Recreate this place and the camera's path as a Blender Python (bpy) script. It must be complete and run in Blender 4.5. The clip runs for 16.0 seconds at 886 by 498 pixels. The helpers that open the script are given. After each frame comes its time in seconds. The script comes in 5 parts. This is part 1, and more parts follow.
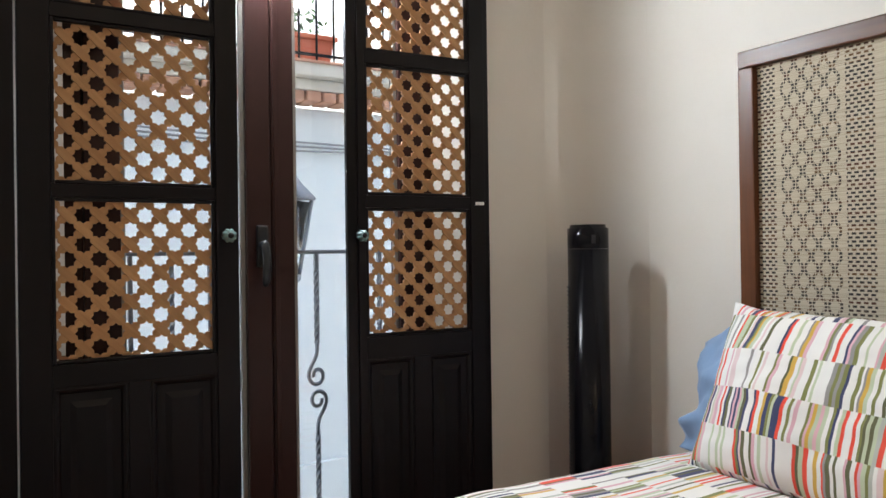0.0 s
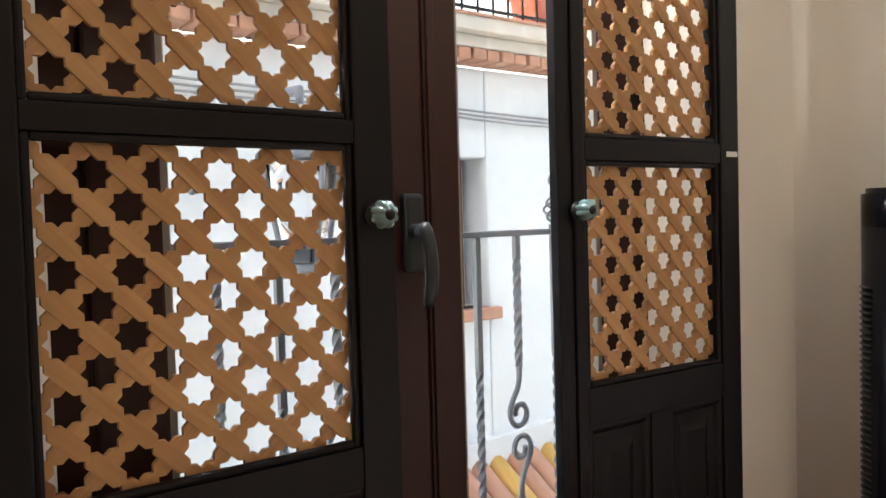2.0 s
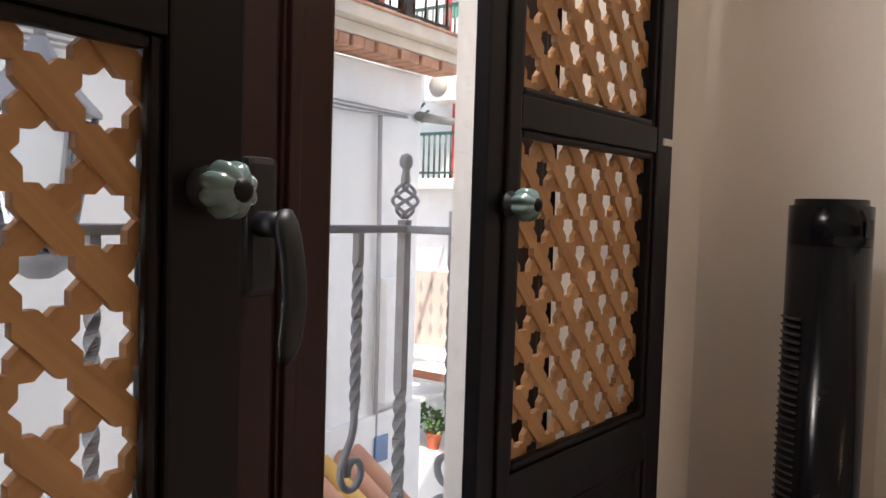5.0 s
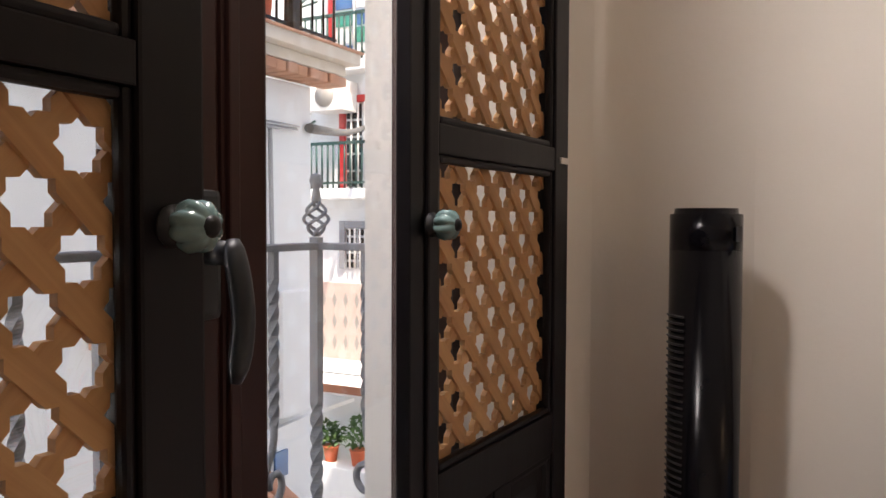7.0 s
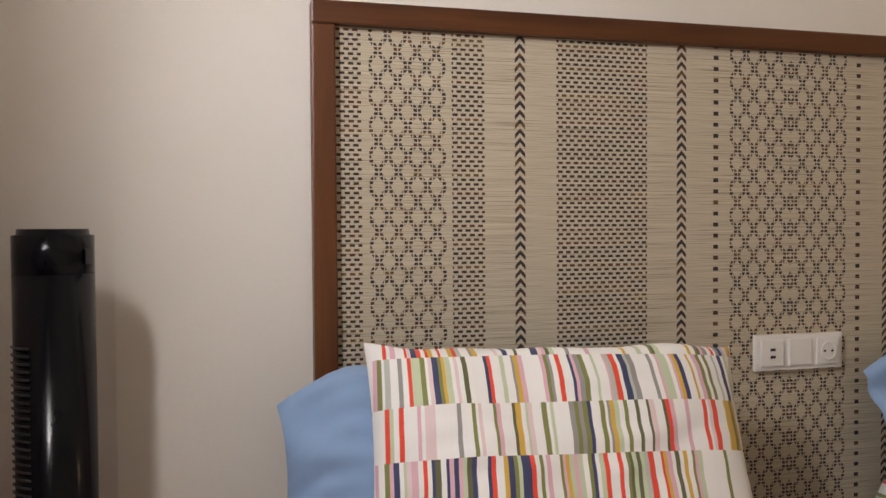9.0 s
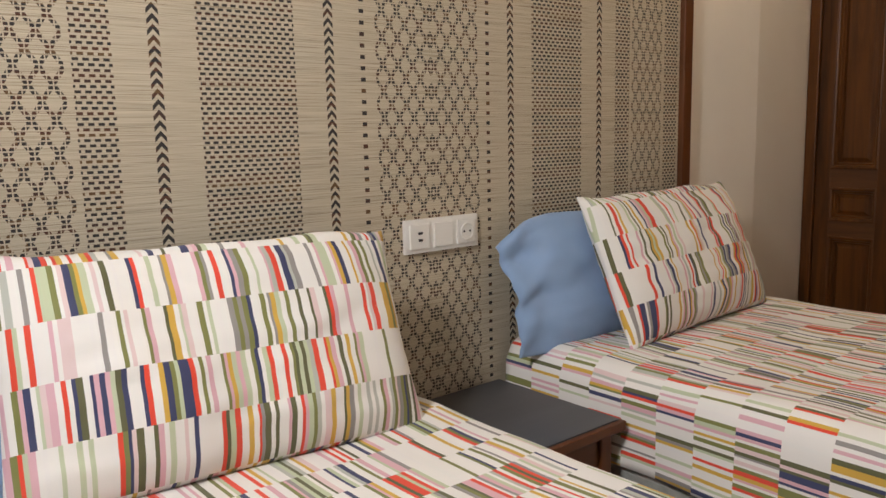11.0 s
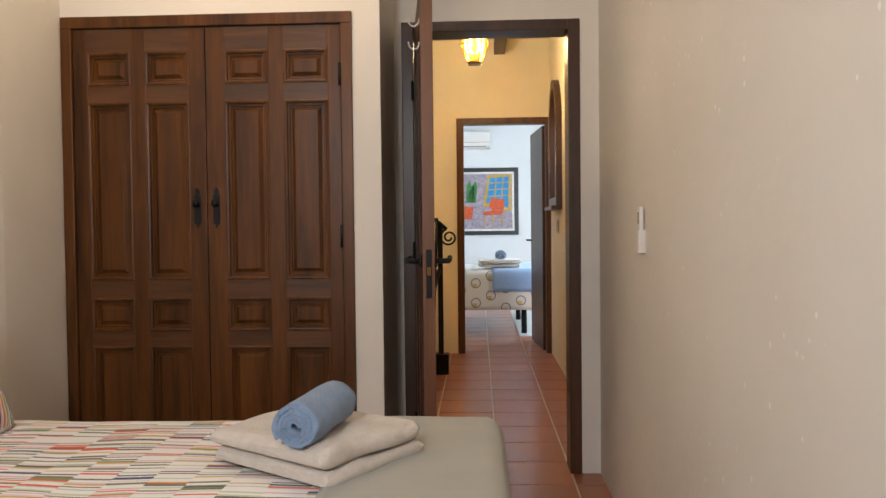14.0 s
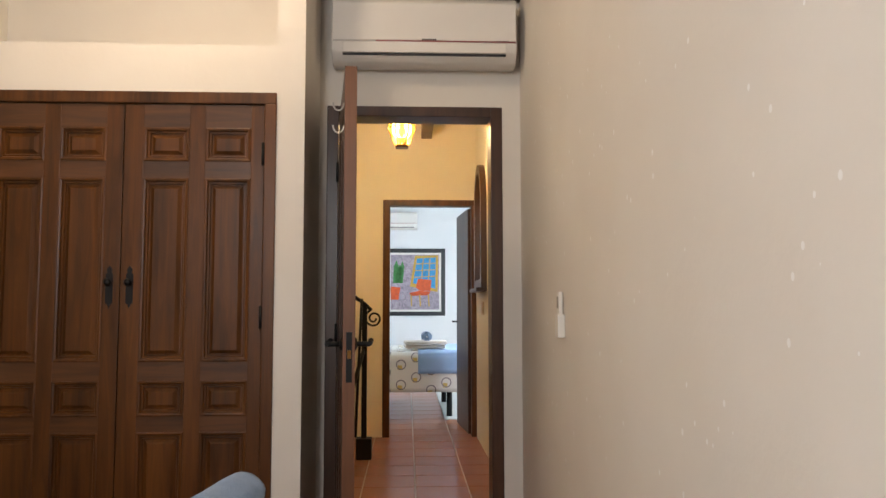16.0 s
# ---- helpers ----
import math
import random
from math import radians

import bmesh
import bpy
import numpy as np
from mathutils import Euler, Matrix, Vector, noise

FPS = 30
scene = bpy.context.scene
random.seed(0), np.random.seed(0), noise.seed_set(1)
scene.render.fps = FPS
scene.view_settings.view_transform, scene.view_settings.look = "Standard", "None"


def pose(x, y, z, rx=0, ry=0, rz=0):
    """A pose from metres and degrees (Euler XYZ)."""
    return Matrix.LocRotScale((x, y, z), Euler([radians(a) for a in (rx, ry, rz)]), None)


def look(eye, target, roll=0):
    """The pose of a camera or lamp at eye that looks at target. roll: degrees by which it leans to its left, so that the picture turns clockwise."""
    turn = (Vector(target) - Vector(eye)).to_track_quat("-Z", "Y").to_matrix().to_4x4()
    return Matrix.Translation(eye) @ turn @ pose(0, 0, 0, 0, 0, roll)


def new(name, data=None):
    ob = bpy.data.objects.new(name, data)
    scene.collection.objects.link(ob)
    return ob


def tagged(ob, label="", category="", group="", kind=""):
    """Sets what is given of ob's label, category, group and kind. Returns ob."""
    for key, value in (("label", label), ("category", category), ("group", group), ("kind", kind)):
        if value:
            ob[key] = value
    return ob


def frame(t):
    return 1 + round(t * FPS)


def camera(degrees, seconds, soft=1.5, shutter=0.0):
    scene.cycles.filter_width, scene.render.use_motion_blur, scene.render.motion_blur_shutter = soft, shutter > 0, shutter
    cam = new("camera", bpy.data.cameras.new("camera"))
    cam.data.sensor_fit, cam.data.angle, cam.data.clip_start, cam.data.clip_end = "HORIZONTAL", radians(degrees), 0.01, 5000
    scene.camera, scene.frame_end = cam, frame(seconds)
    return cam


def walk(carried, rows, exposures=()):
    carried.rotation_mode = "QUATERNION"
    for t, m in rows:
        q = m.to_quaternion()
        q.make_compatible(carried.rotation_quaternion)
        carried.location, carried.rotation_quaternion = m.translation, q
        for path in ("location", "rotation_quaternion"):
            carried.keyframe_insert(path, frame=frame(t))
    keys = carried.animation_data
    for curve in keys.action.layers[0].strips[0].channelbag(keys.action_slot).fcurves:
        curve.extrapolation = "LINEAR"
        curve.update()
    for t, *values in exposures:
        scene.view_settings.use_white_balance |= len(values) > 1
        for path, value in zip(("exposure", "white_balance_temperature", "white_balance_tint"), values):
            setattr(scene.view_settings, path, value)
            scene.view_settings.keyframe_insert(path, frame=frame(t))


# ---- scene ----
cam = camera(59.4, 16.0)
METRES, EYE, TILT, LEAN, TURN = 2.25, 1.105, 0.0, 0.0, -31.5
ROWS = [
    (0.0, 0.0, 0.0, 0.0, 0.0, 0.2, 0.75),
    (0.5, -0.0694, 0.1008, 0.0117, 0.13, -0.68, 0.22),
    (1.0, -0.1202, 0.2171, 0.0118, -0.84, -1.3, 0.47),
    (1.5, -0.1953, 0.3262, 0.0143, -3.22, -1.77, 1.24),
    (2.0, -0.2401, 0.4194, 0.0166, -5.6, -2.14, 1.63),
    (2.5, -0.2433, 0.511, 0.0217, -9.74, -2.18, 0.97),
    (3.0, -0.2545, 0.5867, 0.0175, -15.92, -2.25, -0.2),
    (3.5, -0.2655, 0.6154, 0.0166, -19.46, -2.48, -1.08),
    (4.0, -0.2549, 0.6256, 0.0166, -21.73, -2.84, -1.73),
    (6.5, -0.2721, 0.6323, 0.0168, -25.67, -2.27, -0.52),
    (7.0, -0.2858, 0.6136, 0.0223, -31.31, -2.07, -0.22),
    (7.5, -0.286, 0.6101, 0.0247, -41.72, -1.69, -0.46),
    (8.0, -0.2816, 0.6279, 0.0289, -52.72, -1.45, -0.46),
    (8.5, -0.2743, 0.6174, 0.0315, -63.3, -1.28, -0.15),
    (9.0, -0.2478, 0.5867, 0.0304, -72.42, -1.44, 0.36),
    (11.5, -0.2173, 0.5888, 0.0103, -105.97, -9.57, 1.28),
    (12.0, -0.2175, 0.5766, 0.0109, -115.92, -9.49, 1.34),
    (12.5, -0.2211, 0.5633, 0.0111, -125.84, -7.85, 1.3),
    (13.0, -0.2334, 0.5371, 0.0173, -134.43, -5.33, 1.04),
    (13.5, -0.2509, 0.5215, 0.0203, -141.18, -3.13, 0.73),
    (14.0, -0.2594, 0.5257, 0.0225, -145.85, -1.5, 0.61),
    (14.5, -0.2648, 0.5298, 0.0242, -148.63, 0.42, 0.32),
    (15.0, -0.2697, 0.5272, 0.0271, -150.31, 2.97, -0.02),
    (15.5, -0.2703, 0.5184, 0.0268, -151.18, 4.24, -0.14),
    (16.0, -0.2659, 0.5154, 0.0272, -151.13, 4.35, 0.05),
]
EXPOSURES = [(0.0, 1.95, 6200, 5), (1.0, 2.2, 6500, 7), (2.0, 2.25, 6900, 7), (2.5, 2.15, 6900, 7), (3.0, 1.85, 6500, 9), (4.0, 1.7, 7100, 15), (7.0, 1.55, 7300, 17), (8.0, 1.5, 6900, 14), (9.0, 1.62, 7000, 14), (11.5, 2.1, 6900, 10), (13.0, 2.42, 7000, 10), (14.0, 2.38, 6700, 10), (16.0, 2.36, 6700, 10)]
walk(cam, [(t, pose(0, 0, EYE, TILT, LEAN, TURN) @ pose(METRES * x, METRES * y, METRES * z, 90 + pitch, roll, yaw)) for t, x, y, z, yaw, pitch, roll in ROWS], EXPOSURES)

# ---- light ----
world = bpy.data.worlds.new("sky")
scene.world = world
world.use_nodes = True
_wn = world.node_tree.nodes
_sky = _wn.new("ShaderNodeTexSky")
_sky.sky_type = "NISHITA"
_sky.sun_disc = False
_sky.dust_density = 2.5
_sky.sun_elevation = radians(58)
_sky.sun_rotation = radians(215)
_wn["Background"].inputs[1].default_value = 0.15
world.node_tree.links.new(_sky.outputs[0], _wn["Background"].inputs[0])
_sd = bpy.data.lights.new("sun", "SUN")
_sd.energy, _sd.angle, _sd.color = 3.2, radians(0.5), (1.0, 0.95, 0.86)
sun = new("sun", _sd)
_az, _el = radians(215), radians(58)
_dir = Vector((math.sin(_az) * math.cos(_el), math.cos(_az) * math.cos(_el), math.sin(_el)))
sun.matrix_world = look((6, -6, 12), Vector((6, -6, 12)) - _dir)


# added lamps standing in for sky light, between the shutters and, more weakly, above them
for _at, _to, _w, _h, _e in (((0.715, 1.968, 1.90), (0.93, 0.85, 1.36), 0.24, 0.25, 7.8), ((0.69, 1.982, 2.27), (0.70, 0.98, 1.4), 0.86, 0.22, 0.5)):
    _ld = bpy.data.lights.new("door_daylight", "AREA")
    _ld.shape, _ld.size, _ld.size_y, _ld.energy, _ld.color = "RECTANGLE", _w, _h, _e, (0.95, 0.96, 1.0)
    new("door_daylight", _ld).matrix_world = look(_at, _to)


# ---- node helper ----
class V:
    """A value in a node tree, with arithmetic."""

    def __init__(self, tree, sock):
        self.t, self.s = tree, sock

    def op(self, kind, *others):
        n = self.t.nodes.new("ShaderNodeMath")
        n.operation = kind
        for i, o in enumerate((self, *others)):
            if isinstance(o, V):
                self.t.links.new(o.s, n.inputs[i])
            else:
                n.inputs[i].default_value = o
        return V(self.t, n.outputs[0])

    def __add__(self, o): return self.op("ADD", o)
    def __sub__(self, o): return self.op("SUBTRACT", o)
    def __mul__(self, o): return self.op("MULTIPLY", o)
    def __truediv__(self, o): return self.op("DIVIDE", o)
    def lt(self, o): return self.op("LESS_THAN", o)
    def gt(self, o): return self.op("GREATER_THAN", o)
    def floor(self): return self.op("FLOOR")
    def fract(self): return self.op("FRACT")
    def abs(self): return self.op("ABSOLUTE")
    def min(self, o): return self.op("MINIMUM", o)
    def max(self, o): return self.op("MAXIMUM", o)
    def near(self, c, w): return (self - c).abs().lt(w)


class Mat:
    """A Principled material with short ways to build its nodes."""

    def __init__(self, name, rough=0.6, metal=0.0, color=(0.5, 0.5, 0.5)):
        self.m = bpy.data.materials.new(name)
        self.m.use_nodes = True
        self.t = self.m.node_tree
        self.b = self.t.nodes["Principled BSDF"]
        self.b.inputs["Roughness"].default_value = rough
        self.b.inputs["Metallic"].default_value = metal
        self.b.inputs["Base Color"].default_value = (*color, 1)

    def n(self, kind, **kw):
        node = self.t.nodes.new(kind)
        for k, v in kw.items():
            node.inputs[k.replace("_", " ")].default_value = v
        return node

    def link(self, a, b):
        self.t.links.new(a, b)

    def coord(self, which="Object", scale=(1, 1, 1), rot=(0, 0, 0)):
        c = self.n("ShaderNodeTexCoord")
        mp = self.n("ShaderNodeMapping")
        mp.inputs["Scale"].default_value = scale
        mp.inputs["Rotation"].default_value = [radians(a) for a in rot]
        self.link(c.outputs[which], mp.inputs[0])
        return mp.outputs[0]

    def world_coord(self, scale=(1, 1, 1)):
        g = self.n("ShaderNodeNewGeometry")
        mp = self.n("ShaderNodeMapping")
        mp.inputs["Scale"].default_value = scale
        self.link(g.outputs["Position"], mp.inputs[0])
        return mp.outputs[0]

    def noise(self, vec, scale=5.0, detail=4.0, rough=0.55, dist=0.0):
        n = self.n("ShaderNodeTexNoise", Scale=scale, Detail=detail, Roughness=rough, Distortion=dist)
        self.link(vec, n.inputs["Vector"])
        return n.outputs[0]

    def ramp(self, fac, stops, constant=False):
        r = self.n("ShaderNodeValToRGB")
        el = r.color_ramp.elements
        while len(el) < len(stops):
            el.new(0.5)
        for e, (p, c) in zip(el, stops):
            e.position, e.color = p, (*c, 1)
        if constant:
            r.color_ramp.interpolation = "CONSTANT"
        self.link(fac, r.inputs[0])
        return r.outputs[0]

    def mix(self, fac, a, b, kind="MIX"):
        m = self.n("ShaderNodeMix")
        m.data_type, m.blend_type = "RGBA", kind
        for sock, v in ((m.inputs[0], fac), (m.inputs[6], a), (m.inputs[7], b)):
            if isinstance(v, V):
                v = v.s
            if isinstance(v, (float, int)):
                sock.default_value = v
            elif isinstance(v, tuple):
                sock.default_value = (*v, 1)
            else:
                self.link(v, sock)
        return m.outputs[2]

    def color(self, sock):
        self.link(sock, self.b.inputs["Base Color"])
        return self

    def rough(self, sock, lo, hi):
        mr = self.n("ShaderNodeMapRange")
        mr.inputs[3].default_value, mr.inputs[4].default_value = lo, hi
        self.link(sock, mr.inputs[0])
        self.link(mr.outputs[0], self.b.inputs["Roughness"])
        return self

    def bump(self, sock, strength=0.2, distance=0.002):
        b = self.n("ShaderNodeBump", Strength=strength, Distance=distance)
        self.link(sock.s if isinstance(sock, V) else sock, b.inputs["Height"])
        if self.b.inputs["Normal"].is_linked:
            self.link(self.b.inputs["Normal"].links[0].from_socket, b.inputs["Normal"])
        self.link(b.outputs[0], self.b.inputs["Normal"])
        return self

    def split(self, vec):
        s = self.n("ShaderNodeSeparateXYZ")
        self.link(vec, s.inputs[0])
        return [V(self.t, o) for o in s.outputs]


def plaster(name, base, dirt, bumpy=0.35, chips=False):
    k = Mat(name, 0.85)
    p = k.world_coord()
    big, fine, mid = k.noise(p, 1.3, 3), k.noise(p, 60, 4), k.noise(p, 9, 5)
    col = k.mix(k.ramp(big, [(0.35, (0, 0, 0)), (0.75, (1, 1, 1))]), base, dirt)
    if chips:
        stretched = k.world_coord((0, 1, 0.8))
        vo = k.n("ShaderNodeTexVoronoi", Scale=24.0, Randomness=1.0)
        k.link(stretched, vo.inputs["Vector"])
        sep = k.n("ShaderNodeSeparateColor")
        k.link(vo.outputs["Color"], sep.inputs[0])
        dot = V(k.t, vo.outputs["Distance"]).lt(V(k.t, sep.outputs[0]) * V(k.t, sep.outputs[0]) * 0.135) * V(k.t, sep.outputs[1]).gt(0.15)
        col = k.mix(dot * 0.65, col, (0.97, 0.97, 0.96))
        k.bump(dot, 0.6, 0.002)
    k.color(col)
    k.bump(mid, bumpy, 0.006).bump(fine, bumpy * 0.6, 0.0015)
    k.rough(mid, 0.75, 0.95)
    return k.m


def wood(name, dark, light, axis="Z", scale=1.0, rough=(0.35, 0.55), knots=False, bumpy=0.15, coat=0.0, odd=None):
    """Grained wood; odd: the tint of the few pieces that stand out."""
    k = Mat(name)
    s = {"X": (0.6, 9, 9), "Y": (9, 0.6, 9), "Z": (9, 9, 0.6)}[axis]
    inf = k.n("ShaderNodeObjectInfo")
    c = k.n("ShaderNodeTexCoord")
    add = k.n("ShaderNodeVectorMath")
    k.link(c.outputs["Object"], add.inputs[0])
    mul = k.n("ShaderNodeMath")
    mul.operation = "MULTIPLY"
    mul.inputs[1].default_value = 37.0
    k.link(inf.outputs["Random"], mul.inputs[0])
    k.link(mul.outputs[0], add.inputs[1])
    mp = k.n("ShaderNodeMapping")
    mp.inputs["Scale"].default_value = [v * scale for v in s]
    k.link(add.outputs[0], mp.inputs[0])
    grain = k.noise(mp.outputs[0], 4.0, 6, 0.6, 1.2)
    broad = k.noise(mp.outputs[0], 0.9, 2, 0.5, 0.6)
    col = k.ramp(grain, [(0.3, dark), (0.7, light)])
    col = k.mix(0.55, col, k.ramp(broad, [(0.3, dark), (0.75, light)]))
    if odd:
        col = k.mix(V(k.t, inf.outputs["Random"]).gt(0.955) * 0.7, col, k.mix(grain, tuple(0.5 * c for c in odd), odd))
    k.color(col)
    k.rough(grain, *rough)
    k.bump(grain, bumpy, 0.001)
    if coat:
        k.b.inputs["Coat Weight"].default_value = coat
        k.b.inputs["Coat Roughness"].default_value = 0.2
    return k.m


def paint(name, color, rough=0.4, metal=0.0, var=0.15, scale=20, bumpy=0.05, coat=0.0):
    k = Mat(name, rough, metal)
    p = k.coord()
    n = k.noise(p, scale, 5)
    k.color(k.mix(n, tuple(c * (1 - var) for c in color), tuple(min(1, c * (1 + var)) for c in color)))
    k.rough(n, max(0.02, rough - 0.08), rough + 0.1)
    if bumpy:
        k.bump(k.noise(p, scale * 6, 3), bumpy, 0.0008)
    if coat:
        k.b.inputs["Coat Weight"].default_value = coat
        k.b.inputs["Coat Roughness"].default_value = 0.08
    return k.m


def fabric(name, color, weave=900, var=0.12, bumpy=0.3, big=6):
    k = Mat(name, 0.95)
    p = k.coord()
    n, w = k.noise(p, big, 4), k.noise(p, weave, 2)
    k.color(k.mix(n, tuple(c * (1 - var) for c in color), tuple(min(1, c * (1 + var)) for c in color)))
    k.bump(n, 0.25, 0.01).bump(w, bumpy, 0.0008 if weave > 250 else 0.004)
    k.b.inputs["Sheen Weight"].default_value = 0.15
    return k.m


def glass(name, tint=(0.97, 0.99, 1.0)):
    k = Mat(name, 0.0, 0.0, tint)
    k.b.inputs["Transmission Weight"].default_value = 1.0
    k.b.inputs["IOR"].default_value = 1.45
    return k.m


STRIPES = [
    (0.0, (0.80, 0.78, 0.75)), (0.20, (0.19, 0.20, 0.05)), (0.26, (0.80, 0.78, 0.75)), (0.36, (0.76, 0.055, 0.02)), (0.42, (0.79, 0.78, 0.75)),
    (0.49, (0.026, 0.034, 0.11)), (0.545, (0.79, 0.77, 0.75)), (0.62, (0.68, 0.40, 0.46)), (0.68, (0.50, 0.56, 0.38)), (0.74, (0.80, 0.78, 0.75)),
    (0.81, (0.63, 0.38, 0.05)), (0.86, (0.10, 0.10, 0.035)), (0.90, (0.28, 0.26, 0.25)), (0.935, (0.72, 0.56, 0.56)), (0.965, (0.45, 0.47, 0.42)),
]


def striped(name, row=0.088, width=46.0):
    """White cotton printed with rows of stripes of many widths and colours; u runs across the stripes, v across the rows, in metres."""
    k = Mat(name, 0.95)
    uv = k.n("ShaderNodeUVMap")
    u, v, _ = k.split(uv.outputs[0])
    cell = (v / row).floor()
    vo = k.n("ShaderNodeTexVoronoi")
    vo.voronoi_dimensions = "1D"
    vo.inputs["Scale"].default_value = width
    k.link((u + cell * 3.713).s, vo.inputs["W"])
    sep = k.n("ShaderNodeSeparateColor")
    k.link(vo.outputs["Color"], sep.inputs[0])
    col = k.ramp(sep.outputs[0], STRIPES, True)
    p = k.coord()
    k.color(k.mix(0.04, col, k.ramp(k.noise(p, 7, 3), [(0.3, (0.5, 0.48, 0.45)), (0.7, (0.9, 0.9, 0.9))])))
    k.bump(k.noise(p, 5, 4), 0.35, 0.012).bump(k.noise(p, 900, 2), 0.25, 0.0006)
    k.b.inputs["Sheen Weight"].default_value = 0.1
    return k.m


M_WALL = plaster("wall_plaster", (0.80, 0.76, 0.70), (0.74, 0.69, 0.62))
M_WALL2 = plaster("far_room_plaster", (0.80, 0.82, 0.84), (0.76, 0.78, 0.80), 0.2)
M_WALLW = plaster("chipped_wall_plaster", (0.80, 0.76, 0.70), (0.74, 0.69, 0.62), 0.5, True)
M_HALLWALL = plaster("hall_plaster", (0.80, 0.73, 0.58), (0.76, 0.68, 0.53), 0.25)
M_FACADE = plaster("lime_wash", (0.78, 0.79, 0.78), (0.72, 0.73, 0.73), 0.6)
M_SHUTTER = wood("ebony_paint", (0.0025, 0.0016, 0.0026), (0.007, 0.0045, 0.0065), "Z", 1.5, (0.36, 0.52), bumpy=0.12)
M_SHUTTER.node_tree.nodes["Principled BSDF"].inputs["Specular IOR Level"].default_value = 0.25
M_PVC = paint("brown_window_profile", (0.036, 0.013, 0.011), 0.38, 0, 0.25, 30)
M_PVC.node_tree.nodes["Principled BSDF"].inputs["Specular IOR Level"].default_value = 0.3
M_SLAT = wood("pale_pine", (0.36, 0.17, 0.068), (0.62, 0.36, 0.165), "X", 2.2, (0.45, 0.65), bumpy=0.2, odd=(0.30, 0.10, 0.045))
M_WALNUT = wood("walnut_stain", (0.020, 0.0064, 0.001), (0.160, 0.054, 0.008), "Z", 0.9, (0.32, 0.5), bumpy=0.2)
M_WALNUT.node_tree.nodes["Principled BSDF"].inputs["Specular IOR Level"].default_value = 0.35
M_WALNUTX = wood("walnut_stain_level", (0.022, 0.0075, 0.002), (0.150, 0.054, 0.012), "X", 0.9, (0.32, 0.5), bumpy=0.2)
M_FRAME = wood("headboard_wood", (0.055, 0.015, 0.004), (0.17, 0.055, 0.014), "Z", 0.8, (0.3, 0.5))
M_FRAMEY = wood("headboard_wood_level", (0.045, 0.012, 0.003), (0.16, 0.05, 0.012), "Y", 0.8, (0.3, 0.5))
M_DOOR = wood("door_wood", (0.024, 0.009, 0.004), (0.095, 0.038, 0.016), "Z", 0.8, (0.3, 0.5))
M_EDGE = wood("door_edge_wood", (0.09, 0.035, 0.016), (0.2, 0.085, 0.04), "Z", 0.8, (0.35, 0.5))
M_BLACK = paint("gloss_black_plastic", (0.004, 0.004, 0.006), 0.16, 0, 0.2, 12, 0.0)
M_BLACK.node_tree.nodes["Principled BSDF"].inputs["Specular IOR Level"].default_value = 0.18
M_IRON = paint("wrought_iron", (0.012, 0.012, 0.013), 0.45, 0.6, 0.3, 60, 0.3)
M_GREYIRON = paint("grey_painted_iron", (0.26, 0.265, 0.28), 0.5, 0.2, 0.2, 50, 0.3)
M_WHITEPL = paint("white_plastic", (0.78, 0.76, 0.72), 0.3, 0, 0.04, 10, 0.0)
M_DARKPL = paint("dark_plastic", (0.03, 0.03, 0.035), 0.4)
M_GLASS = glass("window_glass")
M_BLUE = fabric("blue_cotton", (0.24, 0.36, 0.56))
M_TOWELB = fabric("blue_terry", (0.19, 0.27, 0.40), 200, 0.25, 1.0, 30)
M_TOWELG = fabric("grey_terry", (0.60, 0.54, 0.48), 200, 0.18, 1.0, 30)
M_THROW = fabric("grey_green_throw", (0.36, 0.35, 0.305), 700, 0.1, 0.3)
M_STRIPE = striped("striped_cotton", 0.088, 138.0)
M_STRIPEB = striped("striped_spread_cotton", 0.092, 142.0)
M_SLATE = wood("slate_grey_top", (0.045, 0.047, 0.055), (0.09, 0.092, 0.1), "Y", 1.0, (0.35, 0.5), bumpy=0.1)
M_TERRA = paint("terracotta_tile", (0.38, 0.13, 0.06), 0.30, 0, 0.12, 5, 0.06, 0.1)
M_GROUT = paint("pale_grout", (0.68, 0.62, 0.56), 0.8)


# ---- mesh helpers ----
def quad_uv(bm):
    return bm.loops.layers.uv.verify()


def box(bm, x0, x1, y0, y1, z0, z1, bevel=0.0):
    made = bmesh.ops.create_cube(bm, size=1.0, matrix=Matrix.Translation(((x0 + x1) / 2, (y0 + y1) / 2, (z0 + z1) / 2)) @ Matrix.Diagonal((abs(x1 - x0), abs(y1 - y0), abs(z1 - z0), 1)))
    if bevel:
        edges = list({e for v in made["verts"] for e in v.link_edges})
        bmesh.ops.bevel(bm, geom=edges, offset=bevel, segments=2, affect="EDGES", profile=0.6)
    return bm


def boxes(*rows, bevel=0.0):
    bm = bmesh.new()
    for r in rows:
        box(bm, *r, bevel=bevel)
    return bm


